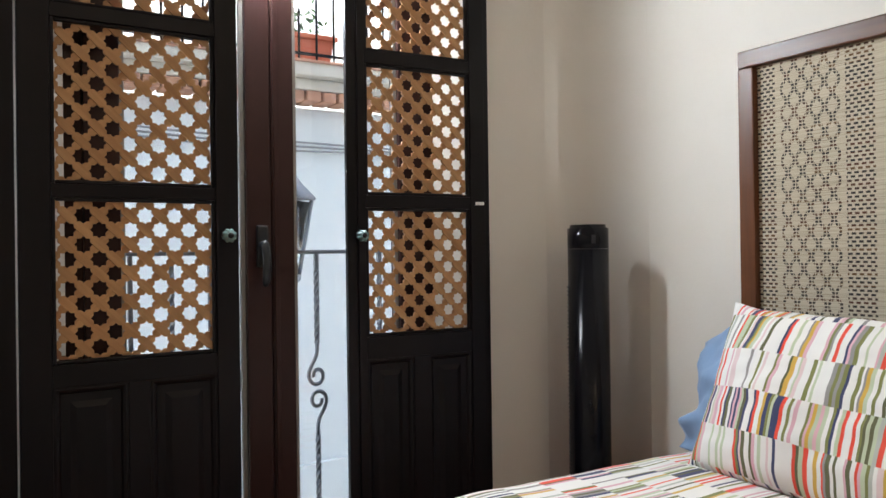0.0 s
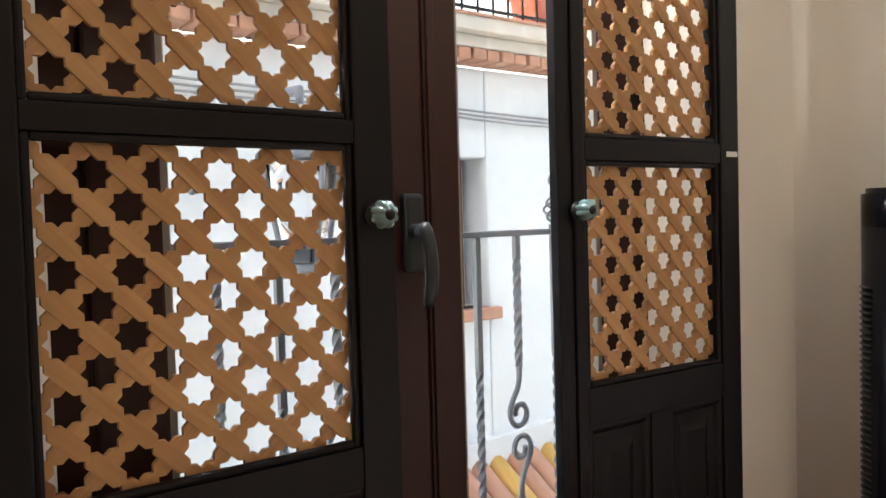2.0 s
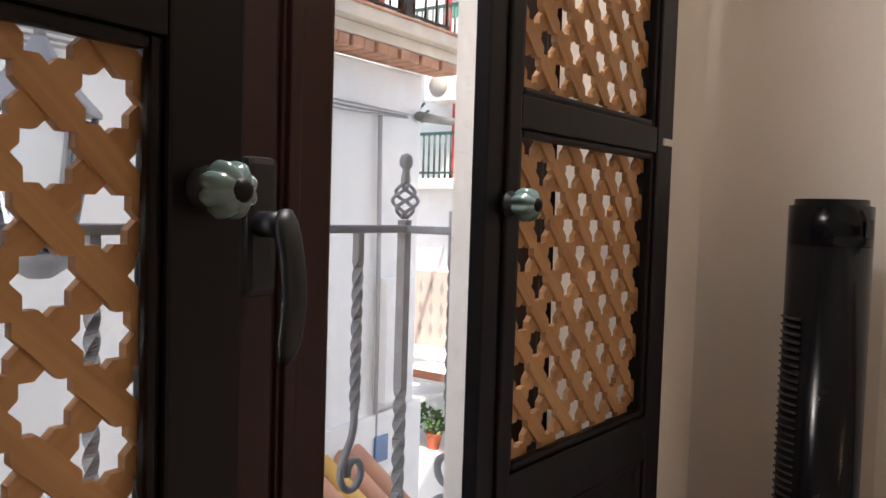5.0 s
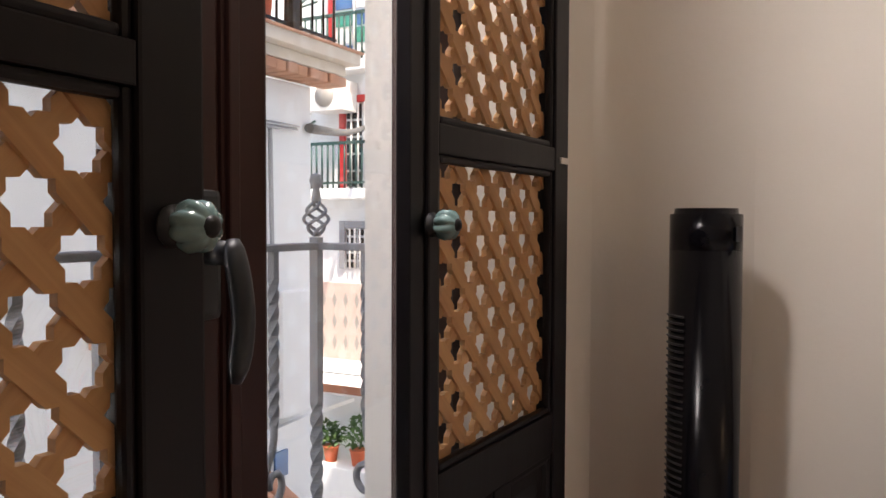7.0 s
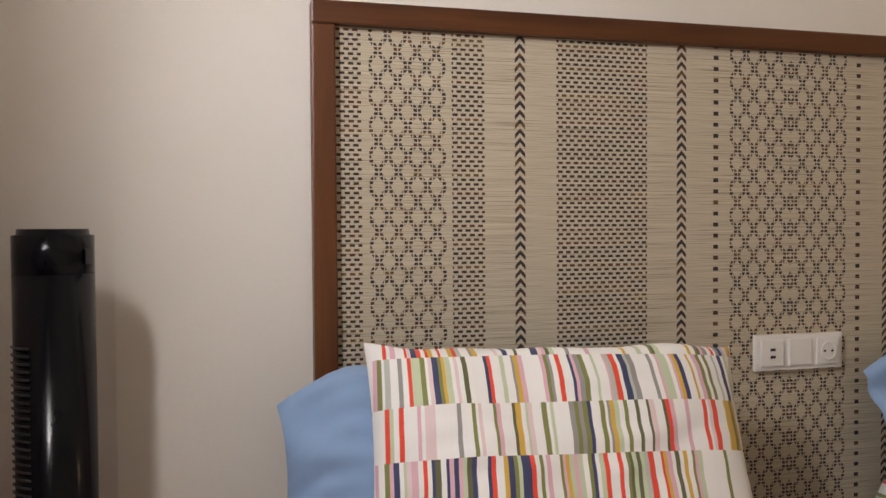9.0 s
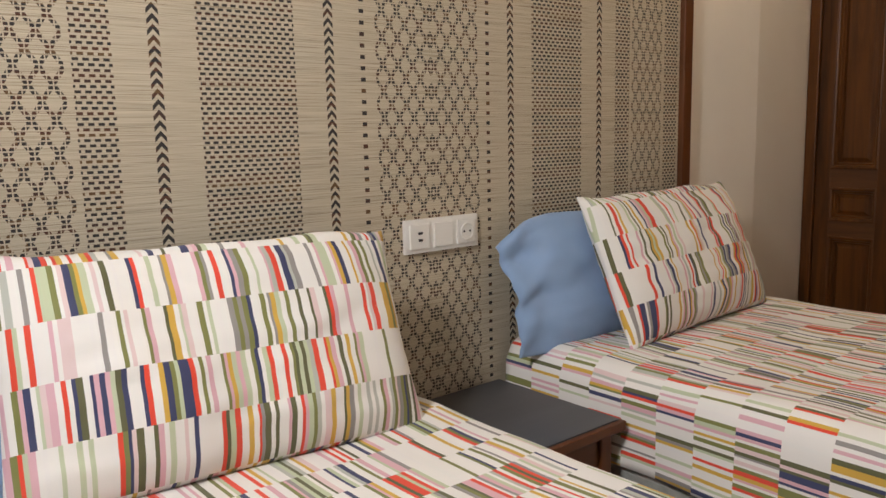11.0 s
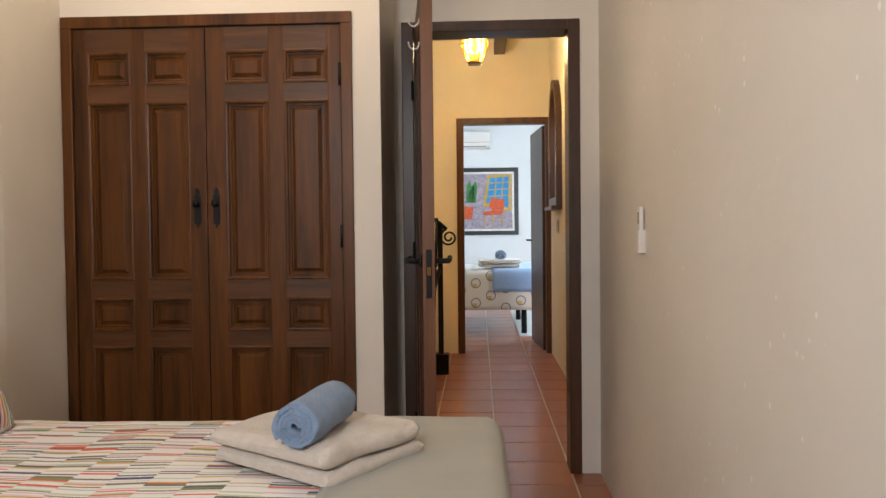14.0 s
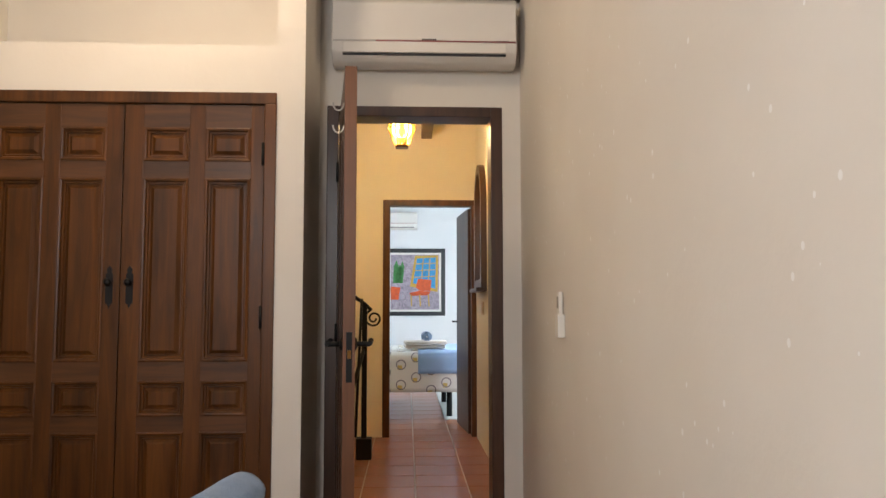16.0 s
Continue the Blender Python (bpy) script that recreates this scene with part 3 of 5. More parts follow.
def railing():
    g = thing("balcony_railing", "grey wrought iron balcony railing with twisted bars and scrolls", "railing")
    part("handrail", boxes((-0.2, RX1 + 0.012, RY - 0.011, RY + 0.011, 1.103, 1.116), (RX1 - 0.011, RX1 + 0.011, YOUT, RY - 0.011, 1.103, 1.116), bevel=0.003), M_GREYIRON, g)
    part("bottom_rail", boxes((-0.2, RX1 + 0.012, RY - 0.011, RY + 0.011, 0.06, 0.072), (RX1 - 0.011, RX1 + 0.011, YOUT, RY - 0.011, 0.06, 0.072), bevel=0.003), M_GREYIRON, g)

    def straight(x, y):
        bm = tube([(x, y, 0.072), (x, y, 0.2)], 0.0065, square=True)
        tube([(x, y, 0.2 + 0.62 * i / 90) for i in range(91)], 0.0065, square=True, twist=9.0, bm=bm)
        tube([(x, y, 0.82), (x, y, 1.103)], 0.0065, square=True, bm=bm)
        return bm

    def scrolled(x, y, along_y=False):
        def put(px, pz):
            return (x, y + (px - x), pz) if along_y else (px, y, pz)
        bm = tube([put(x, 1.103), put(x, 1.06)], 0.0065, square=True)
        tube([put(x, 1.06 - 0.245 * i / 50) for i in range(51)], 0.0068, square=True, twist=9.0, bm=bm)
        for up in (1, -1):
            zc = 0.672
            pts = [put(x, zc + up * 0.146), put(x, zc + up * 0.118), put(x - up * 0.006, zc + up * 0.096), put(x - up * 0.020, zc + up * 0.072)]
            for i in range(30):
                a = radians(205 - 400 * i / 29)
                r = 0.030 * (1 - 0.62 * i / 29)
                pts.append(put(x + up * (-0.001 + r * math.cos(a)), zc + up * (0.040 - r * -math.sin(a) * -1 * 1.15 + 0.0)))
            tube(pts, 0.0065, 6, bm=bm)
        tube([put(x, 0.526 - 0.356 * i / 50) for i in range(51)], 0.0068, square=True, twist=9.0, bm=bm)
        tube([put(x, 0.17), put(x, 0.072)], 0.0065, square=True, bm=bm)
        return bm

    for i in range(11):
        x = 1.185 - 0.113 * i
        part("baluster", scrolled(x, RY) if i % 2 == 0 else straight(x, RY), M_GREYIRON, g)
    part("baluster", scrolled(RX1, RY - 0.105, True), M_GREYIRON, g)
    bm = tube([(RX1, RY, 0.0), (RX1, RY, 0.30)], 0.0085, square=True)
    tube([(RX1, RY, 0.30 + 0.53 * i / 80) for i in range(81)], 0.0085, square=True, twist=8.0, bm=bm)
    tube([(RX1, RY, 0.83), (RX1, RY, 1.125)], 0.0085, square=True, bm=bm)
    post = part("corner_post", bm, M_GREYIRON, g)
    bm = bmesh.new()
    for k in range(4):
        pts = []
        for i in range(25):
            u = i / 24
            a = k * math.pi / 2 + u * 2.0 * math.pi * 0.75
            r = 0.004 + 0.018 * math.sin(math.pi * u)
            pts.append((RX1 + r * math.cos(a), RY + r * math.sin(a), 1.128 + 0.062 * u))
        tube(pts, 0.0032, 6, bm=bm)
    part("basket", bm, M_GREYIRON, post)
    part("finial", lathe([(0.006, 1.186), (0.009, 1.192), (0.007, 1.205), (0.006, 1.212), (0.010, 1.217), (0.0125, 1.226), (0.009, 1.236), (0.002, 1.240)], 16, Matrix.Translation((RX1, RY, 0))), M_GREYIRON, post)
    return g


railing()
setting("balcony_slab", boxes((-0.35, 1.36, YOUT, 2.42, -0.12, 0.0)), M_FACADE, "white rendered balcony slab", "balcony")

# ---- headboard with woven mat ----
HY0, HY1, HZ1, HX = -0.785, 1.302, 1.607, 1.70
HXB = 1.735


def mat_weave():
    """A woven straw mat: fine level threads, with upright bands of dashes, lozenges, chevrons and squares."""
    k = Mat("woven_mat", 0.9)
    g = k.n("ShaderNodeNewGeometry")
    px, y, z = k.split(g.outputs["Position"])
    c = (y - 0.248).max((y * -1.0 + 0.248) * 1.055)
    thread = (z / 0.0042).fract()
    streak = k.noise(k.world_coord((1, 2.0, 240.0)), 3.0, 3)
    base = k.ramp(streak, [(0.28, (0.24, 0.18, 0.12)), (0.42, (0.50, 0.43, 0.32)), (0.7, (0.66, 0.58, 0.45))])
    rowi = (z / 0.0078).floor()

    def dashes(a, b):
        """Staggered dark dashes in a band."""
        inside = c.near((a + b) / 2, (b - a) / 2)
        shift = (z / 0.0092).floor() * 0.5
        d = ((y / 0.0172) + shift).fract().lt(0.62) * (z / 0.0092).fract().lt(0.56)
        return inside * d

    def chevrons(mid, w):
        inside = c.near(mid, w)
        q = ((c - mid).abs() * 1.1 + z) / 0.019
        return inside * q.fract().lt(0.5)

    def squares(mid, w, step):
        return c.near(mid, w) * (z / step).fract().lt(0.36)

    def lozenges(a, b, sx, sz):
        """Crossing zigzags of dots that leave hexagons open."""
        inside = c.near((a + b) / 2, (b - a) / 2)
        u, v = (c - a) / sx, z / sz
        d1 = ((u + v).fract() - 0.5).abs().lt(0.13)
        d2 = ((u - v).fract() - 0.5).abs().lt(0.13)
        dots = (((c - a) / (sx / 4)).fract().lt(0.76)) * ((z / (sz / 7)).fract().lt(0.66))
        return inside * d1.max(d2) * dots

    mask = lozenges(-0.01, 0.156, 0.0415, 0.0585)
    for m in (squares(0.188, 0.006, 0.024), chevrons(0.271, 0.011), dashes(0.352, 0.557), chevrons(0.636, 0.011), dashes(0.711, 0.779), lozenges(0.791, 0.946, 0.0388, 0.0585), dashes(0.959, 1.03)):
        mask = mask.max(m)
    hue = k.n("ShaderNodeTexWhiteNoise")
    hue.noise_dimensions = "2D"
    comb = k.n("ShaderNodeCombineXYZ")
    k.link(rowi.s, comb.inputs[0])
    k.link((y / 0.16).floor().s, comb.inputs[1])
    k.link(comb.outputs[0], hue.inputs["Vector"])
    ink = k.ramp(hue.outputs["Value"], [(0.0, (0.02, 0.017, 0.02)), (0.40, (0.085, 0.028, 0.013)), (0.60, (0.024, 0.02, 0.02)), (0.80, (0.13, 0.065, 0.022)), (0.9, (0.05, 0.02, 0.016))], True)
    soft = k.noise(k.world_coord((1, 300, 300)), 1.0, 1)
    k.color(k.mix(mask * 0.96, base, ink))
    k.bump(thread, 0.5, 0.0012).bump(mask, 0.5, 0.0015).bump(soft, 0.2, 0.001)
    return k.m


M_MAT = mat_weave()


def headboard():
    h = thing("headboard", "wide woven straw mat headboard in a brown wooden frame", "headboard")
    w = 0.045
    part("mat", boxes((HX + 0.01, HX + 0.024, HY0 + w - 0.004, HY1 - w + 0.004, 0.30, HZ1 - w + 0.004)), M_MAT, h, "woven straw mat with dark patterned bands")
    for nm, r, mt in (("side_rail", (HX - 0.008, HXB, HY0, HY0 + w, 0.0, HZ1 - w), M_FRAME), ("side_rail", (HX - 0.008, HXB, HY1 - w, HY1, 0.0, HZ1 - w), M_FRAME), ("top_rail", (HX - 0.008, HXB, HY0, HY1, HZ1 - w, HZ1), M_FRAMEY)):
        part(nm, boxes(r, bevel=0.004), mt, h)
    part("bottom_rail", boxes((HX, HXB, HY0 + w, HY1 - w, 0.24, 0.30), bevel=0.003), M_FRAMEY, h)


headboard()


def socket_plate():
    y0, y1, z0, z1 = 0.120, 0.345, 0.856, 0.936
    s = thing("wall_socket", "white triple plate with usb ports, switch and socket", "wall socket")
    part("plate", boxes((HX - 0.002, HX + 0.009, y0, y1, z0, z1), bevel=0.003), M_WHITEPL, s)
    n = 3
    for i in range(n):
        a = y1 - 0.005 - (i + 1) * 0.0717
        b = a + 0.0717
        part("module", boxes((HX - 0.007, HX - 0.002, a + 0.007, b - 0.007, z0 + 0.011, z1 - 0.011), bevel=0.002), M_WHITEPL, s)
        cy, cz = (a + b) / 2, (z0 + z1) / 2
        if i == 0:
            for dz in (-0.008, 0.008):
                part("usb_port", boxes((HX - 0.0085, HX - 0.0068, cy - 0.006, cy + 0.006, cz + dz - 0.003, cz + dz + 0.003)), M_DARKPL, s)
        if i == 2:
            tm = Matrix.Translation((HX - 0.006, cy, cz)) @ Matrix.Rotation(radians(-90), 4, "Y")
            part("socket_cup", lathe([(0.0205, 0.0), (0.0205, 0.004), (0.018, 0.004), (0.017, 0.0016)], 28, tm), M_WHITEPL, s)
            for dy in (-0.0095, 0.0095):
                part("socket_hole", lathe([(0.0028, 0.0012), (0.0028, 0.0024)], 10, tm @ Matrix.Translation((0, dy, 0))), M_DARKPL, s)


socket_plate()


# ---- beds ----
def cloth_noise(p, amp, scale):
    return noise.noise(Vector(p) * scale) * amp


def draped(x0, x1, y0, y1, top, drop, foot_drop, name_seed, over=0.0, round_=0.05, nx=70, ny=60, lift=0.0):
    """A cover over a mattress: top, two hanging sides and a hanging foot at x0, with rounded edges and slight creases.
    UVs run in metres: u across the bed and down its sides, v along it."""
    bm = bmesh.new()
    uvl = bm.loops.layers.uv.verify()
    w = y1 - y0
    arc = round_ * math.pi / 2

    def section(s):
        """Distance s across from the middle -> (offset, drop)."""
        flat = w / 2 - round_
        a = abs(s)
        sg = 1 if s >= 0 else -1
        if a <= flat:
            return s, 0.0
        if a <= flat + arc:
            t = (a - flat) / round_
            return sg * (flat + round_ * math.sin(t)), round_ * (1 - math.cos(t))
        return sg * (w / 2), round_ + (a - flat - arc)

    smax = w / 2 - round_ + arc + drop - round_
    lmax_flat = (x1 - x0) - round_
    lmax = lmax_flat + (arc + foot_drop - round_ if foot_drop else 0)
    grid = []
    for i in range(nx + 1):
        l = lmax * i / nx
        if l <= lmax_flat:
            lx, ld = x1 - l, 0.0
        elif l <= lmax_flat + arc:
            t = (l - lmax_flat) / round_
            lx, ld = x1 - lmax_flat - round_ * math.sin(t), round_ * (1 - math.cos(t))
        else:
            lx, ld = x0, round_ + (l - lmax_flat - arc)
        row = []
        for j in range(ny + 1):
            s = -smax + 2 * smax * j / ny
            o, d = section(s)
            fall = max(d, ld) if min(d, ld) > 0 else d + ld
            px, py, pz = lx, (y0 + y1) / 2 + o, top - fall
            wob = cloth_noise((px + name_seed, py, pz), 0.010, 3.2) + cloth_noise((px, py + name_seed, pz), 0.004, 9.0)
            if d > round_:
                hang = (d - round_) / max(drop, 0.01)
                py += (1 if s > 0 else -1) * (0.006 + wob * 1.6 * hang + 0.012 * hang)
            elif ld > round_:
                hang = (ld - round_) / max(foot_drop, 0.01)
                px -= 0.006 + wob * 1.6 * hang + 0.012 * hang
            else:
                pz += wob * 0.7
            row.append((bm.verts.new((px, py, pz + lift)), (s + 5.0, l)))
        grid.append(row)
    for i in range(nx):
        for j in range(ny):
            q = (grid[i][j], grid[i + 1][j], grid[i + 1][j + 1], grid[i][j + 1])
            f = bm.faces.new([v for v, _ in q])
            f.smooth = True
            for lp, (_, uvc) in zip(f.loops, q):
                lp[uvl].uv = uvc
    return bm


def thicken(ob, t=0.006):
    md = ob.modifiers.new("thickness", "SOLIDIFY")
    md.thickness, md.offset = t, 1.0
    return ob


M_SKIRT = fabric("pale_damask", (0.42, 0.43, 0.40), 300, 0.35, 0.3, 40)
BED_TOP = 0.602


def bed(y0, y1, seed, label):
    b = thing("bed", label, "bed", group="twin beds")
    part("mattress", boxes((0.10, 1.685, y0 + 0.012, y1 - 0.012, 0.33, BED_TOP - 0.03), bevel=0.03), M_SKIRT, b)
    part("base", boxes((0.11, 1.68, y0 + 0.02, y1 - 0.02, 0.14, 0.33), bevel=0.01), M_SKIRT, b, "pale damask bed base")
    for x in (0.2, 1.6):
        for y in (y0 + 0.1, y1 - 0.1):
            part("leg", tube([(x, y, -0.004), (x, y, 0.15)], 0.022, 12), M_BLACKMATT, b)
    c = thicken(solid("bedspread", draped(0.085, 1.68, y0, y1, BED_TOP, 0.22, 0.2, seed, nx=90, ny=80), M_STRIPEB, "white bedspread with rows of many-coloured stripes", "bedspread", "bedspreads"), 0.005)
    return b


bed(-0.925, 0.035, 1.7, "single bed beside the wardrobe under a striped spread")
bed(0.45, 1.365, 8.3, "single bed beside the balcony door under a striped spread")


def throw(y0, y1, seed):
    return thicken(solid("throw", draped(0.066, 0.455, y0 - 0.014, y1 + 0.014, BED_TOP + 0.012, 0.40, 0.40, seed, round_=0.055, nx=50, ny=80), M_THROW, "plain grey-green throw over the foot of the bed", "throw", "throws"), 0.006)


throw(-0.925, 0.035, 4.2)
throw(0.45, 1.365, 6.1)


def pillow_mesh(w, h, t, seed, n=44, pinch=0.04, flap=False):
    """A soft pillow in x (width) and z (height), thick along y, with drawn-out corners and creases; UVs in metres."""
    bm = bmesh.new()
    uvl = bm.loops.layers.uv.verify()
    sides = []
    for sg in (-1, 1):
        grid = []
        for i in range(n + 1):
            row = []
            for j in range(n + 1):
                u, v = 2 * i / n - 1, 2 * j / n - 1
                full = (max(0.0, 1 - abs(u) ** 2.6) ** 0.55) * (max(0.0, 1 - abs(v) ** 2.6) ** 0.55)
                px = u * w / 2 * (1 - pinch * (1 - v * v) * abs(u) ** 3)
                pz = v * h / 2 * (1 - pinch * 1.3 * (1 - u * u) * abs(v) ** 3)
                crease = cloth_noise((px * 1.2 + seed, pz * 1.2, sg), 0.018, 5.0) + cloth_noise((px + seed, pz * 2.5, sg), 0.009, 12.0)
                pz += cloth_noise((px + seed * 2, sg * 0.0, v), 0.016, 7.0) * max(0.0, v) ** 3
                py = sg * (full * t / 2 + 0.003) + crease * full
                if flap and u > 0.55:
                    k = (u - 0.55) / 0.45
                    py = py * (1 - 0.55 * k) - 0.012 * k * k + cloth_noise((px * 3, pz * 3 + seed, 2), 0.05, 4.0) * k + cloth_noise((px * 6, pz * 4 + seed, 5), 0.016, 6.0) * k
                    pz -= 0.07 * k * k * (0.4 + 0.6 * v)
                row.append((bm.verts.new((px, py, pz)), (px + seed, pz + 3.0)))
            grid.append(row)
        sides.append(grid)
        for i in range(n):
            for j in range(n):
                q = [grid[i][j], grid[i + 1][j], grid[i + 1][j + 1], grid[i][j + 1]]
                if sg > 0:
                    q = q[::-1]
                f = bm.faces.new([v for v, _ in q])
                f.smooth = True
                for lp, (_, uvc) in zip(f.loops, q):
                    lp[uvl].uv = uvc
    a, b = sides
    rim = [(i, 0) for i in range(n)] + [(n, j) for j in range(n)] + [(i, n) for i in range(n, 0, -1)] + [(0, j) for j in range(n, 0, -1)]
    for k, (i, j) in enumerate(rim):
        i2, j2 = rim[(k + 1) % len(rim)]
        q = (a[i][j], a[i2][j2], b[i2][j2], b[i][j])
        f = bm.faces.new([v for v, _ in q])
        f.smooth = True
        for lp, (_, uvc) in zip(f.loops, q):
            lp[uvl].uv = uvc
    return bm


def lean(x, y, z, tilt, yaw=0.0, roll=0.0):
    """The pose of a pillow that stands against the headboard: its width along y, leaning back by tilt degrees."""
    return Matrix.Translation((x, y, z)) @ Matrix.Rotation(radians(90 + yaw), 4, "Z") @ Matrix.Rotation(radians(tilt), 4, "X") @ Matrix.Rotation(radians(roll), 4, "Y")


def pillow(mat_, w, h, t, seed, m, label):
    p = solid("pillow", pillow_mesh(w, h, t, seed, flap=mat_ is M_BLUE), mat_, label, "pillow", "pillows")
    p.matrix_basis = m
    return p


pillow(M_BLUE, 0.80, 0.36, 0.13, 3.3, lean(1.585, 0.975, 0.762, 22), "plain blue cotton pillow against the headboard")
pillow(M_STRIPE, 0.70, 0.40, 0.15, 7.7, lean(1.475, 0.885, 0.778, 23, -3, -1.5), "striped cotton pillow leaning on a blue one")
pillow(M_BLUE, 0.80, 0.36, 0.13, 5.1, lean(1.60, -0.285, 0.755, 14), "plain blue cotton pillow against the headboard")
pillow(M_STRIPE, 0.73, 0.40, 0.15, 2.9, lean(1.495, -0.45, 0.785, 24, 4), "striped cotton pillow leaning on a blue one")


# ---- towels ----
def folded_towel(cx, cy, z, w, d, turn, name_label):
    g = thing("folded_towel", name_label, "towel", Matrix.Translation((cx, cy, z)) @ Matrix.Rotation(radians(turn), 4, "Z"), "folded towels")
    for k, (zz, hh) in enumerate(((0.0, 0.040), (0.041, 0.043))):
        bm = bmesh.new()
        prof = []
        for i in range(13):
            a = -math.pi / 2 + math.pi * i / 12
            prof.append((w / 2 - hh / 2 + hh / 2 * math.cos(a), zz + hh / 2 + hh / 2 * math.sin(a)))
        for i in range(13):
            a = math.pi / 2 + math.pi * i / 12
            prof.append((-w / 2 + hh / 2 + hh / 2 * math.cos(a), zz + hh / 2 + hh / 2 * math.sin(a)))
        rings = []
        m = 40
        for s in range(m + 1):
            yy = -d / 2 + d * s / m
            edge = max(0.0, 1 - min(s, m - s) / 3)
            sh = 1.0 - 0.45 * edge * edge
            rings.append([bm.verts.new((px * (1 - 0.05 * edge * edge) + cloth_noise((px, yy, k + cx), 0.024, 7), yy + cloth_noise((px * 2, zz, k), 0.034, 6), (pz - zz - hh / 2) * sh + zz + hh / 2 + cloth_noise((px, yy + 3, k), 0.013, 9) * (1 if pz > zz + hh * 0.4 else 0.2))) for px, pz in prof])
        nn = len(prof)
        for r0, r1 in zip(rings, rings[1:]):
            for j in range(nn):
                f = bm.faces.new((r0[j], r0[(j + 1) % nn], r1[(j + 1) % nn], r1[j]))
                f.smooth = True
        bm.faces.new(rings[0][::-1])
        bm.faces.new(rings[-1])
        part("fold", bm, M_TOWELG, g)
    return g


def rolled_towel(cx, cy, z, length, r, turn, tilt=0.0):
    bm = bmesh.new()
    turns, steps, thick = 3.6, 90, 0.010
    inner, outer = [], []
    for i in range(steps + 1):
        a = turns * 2 * math.pi * i / steps
        q = 0.006 + (r - 0.006) * i / steps
        inner.append((q * math.cos(a), q * math.sin(a)))
        outer.append(((q + thick) * math.cos(a), (q + thick) * math.sin(a)))
    prof = outer + inner[::-1]
    m = 16
    rings = []
    for s in range(m + 1):
        u = -length / 2 + length * s / m
        rings.append([bm.verts.new((u + cloth_noise((a * 8, b * 8, s * 0.0 + 1), 0.018, 3), a * (1 + cloth_noise((u * 5, a * 9, b * 9), 0.14, 2)), b * (0.93 + cloth_noise((u * 7 + 3, a * 9, b * 9), 0.12, 2)))) for a, b in prof])
    nn = len(prof)
    for r0, r1 in zip(rings, rings[1:]):
        for j in range(nn):
            f = bm.faces.new((r0[j], r0[(j + 1) % nn], r1[(j + 1) % nn], r1[j]))
            f.smooth = True
    for ring in (rings[0], rings[-1]):
        for j in range(steps):
            bm.faces.new((ring[j], ring[j + 1], ring[nn - 2 - j], ring[nn - 1 - j]))
    ob = solid("rolled_towel", bm, M_TOWELB, "rolled blue terry towel on folded grey towels", "towel", "rolled towels")
    ob.matrix_basis = Matrix.Translation((cx, cy, z)) @ Matrix.Rotation(radians(turn), 4, "Z") @ Matrix.Rotation(radians(tilt), 4, "Y")
    return ob


folded_towel(0.498, -0.510, BED_TOP + 0.010, 0.365, 0.335, -34, "two folded grey terry towels on the bed")
rolled_towel(0.487, -0.405, BED_TOP + 0.092 + 0.050, 0.245, 0.047, 80)
folded_towel(0.50, 0.90, BED_TOP + 0.012, 0.40, 0.27, 15, "two folded grey terry towels on the bed by the balcony door")


# ---- bedside table ----
def bedside_table():
    t = thing("bedside_table", "low bedside table with a slate grey top and brown wooden edges", "bedside table")
    x0, x1, y0, y1, z = 1.285, 1.690, 0.062, 0.425, 0.505
    part("tabletop", boxes((x0, x1, y0, y1, z - 0.026, z - 0.004), bevel=0.003), M_FRAMEY, t)
    part("top_inlay", boxes((x0 + 0.012, x1 - 0.012, y0 + 0.012, y1 - 0.012, z - 0.006, z)), M_SLATE, t, "slate grey laminate top")
    part("apron", boxes((x0 + 0.03, x1 - 0.03, y0 + 0.03, y1 - 0.03, z - 0.10, z - 0.026)), M_FRAMEY, t)
    for x in (x0 + 0.04, x1 - 0.04):
        for y in (y0 + 0.04, y1 - 0.04):
            part("leg", boxes((x - 0.018, x + 0.018, y - 0.018, y + 0.018, -0.003, z - 0.03), bevel=0.004), M_FRAME, t)


bedside_table()


# ---- tower fan ----
def tower_fan():
    cx, cy, r, top = 1.552, 1.719, 0.0595, 1.178
    f = thing("tower_fan", "glossy black tower fan standing in the corner", "tower fan")
    part("foot", lathe([(0.15, -0.002), (0.15, 0.012), (0.13, 0.026), (0.06, 0.03)], 40, Matrix.Translation((cx, cy, 0))), M_BLACK, f)
    part("body", lathe([(0.052, 0.028), (r - 0.004, 0.03), (r, 0.04), (r, top - 0.07)], 48, Matrix.Translation((cx, cy, 0))), M_BLACK, f)
    part("cap", lathe([(r - 0.0005, top - 0.0695), (r, top - 0.069), (r, top - 0.010), (r - 0.007, top - 0.009), (r - 0.008, top)], 48, Matrix.Translation((cx, cy, 0))), M_BLACK, f)
    bm = bmesh.new()
    for i in range(78):
        z = 0.10 + i * 0.0118
        if z > top - 0.17:
            break
        a0 = radians(132)
        pts = [(cx + (r + 0.0018) * math.cos(a0 + radians(a)), cy + (r + 0.0018) * math.sin(a0 + radians(a)), z) for a in range(-24, 25, 8)]
        tube(pts, 0.0022, 4, bm=bm)
    part("grille", bm, M_DARKPL, f, "black slatted grille")
    part("control_strip", boxes((-0.006, 0.006, -0.001, 0.0015, top - 0.055, top - 0.03)), M_DARKPL, f).matrix_basis = Matrix.Translation((cx + (r + 0.004) * math.cos(radians(243)), cy + (r + 0.004) * math.sin(radians(243)), 0)) @ Matrix.Rotation(radians(-27), 4, "Z")


tower_fan()

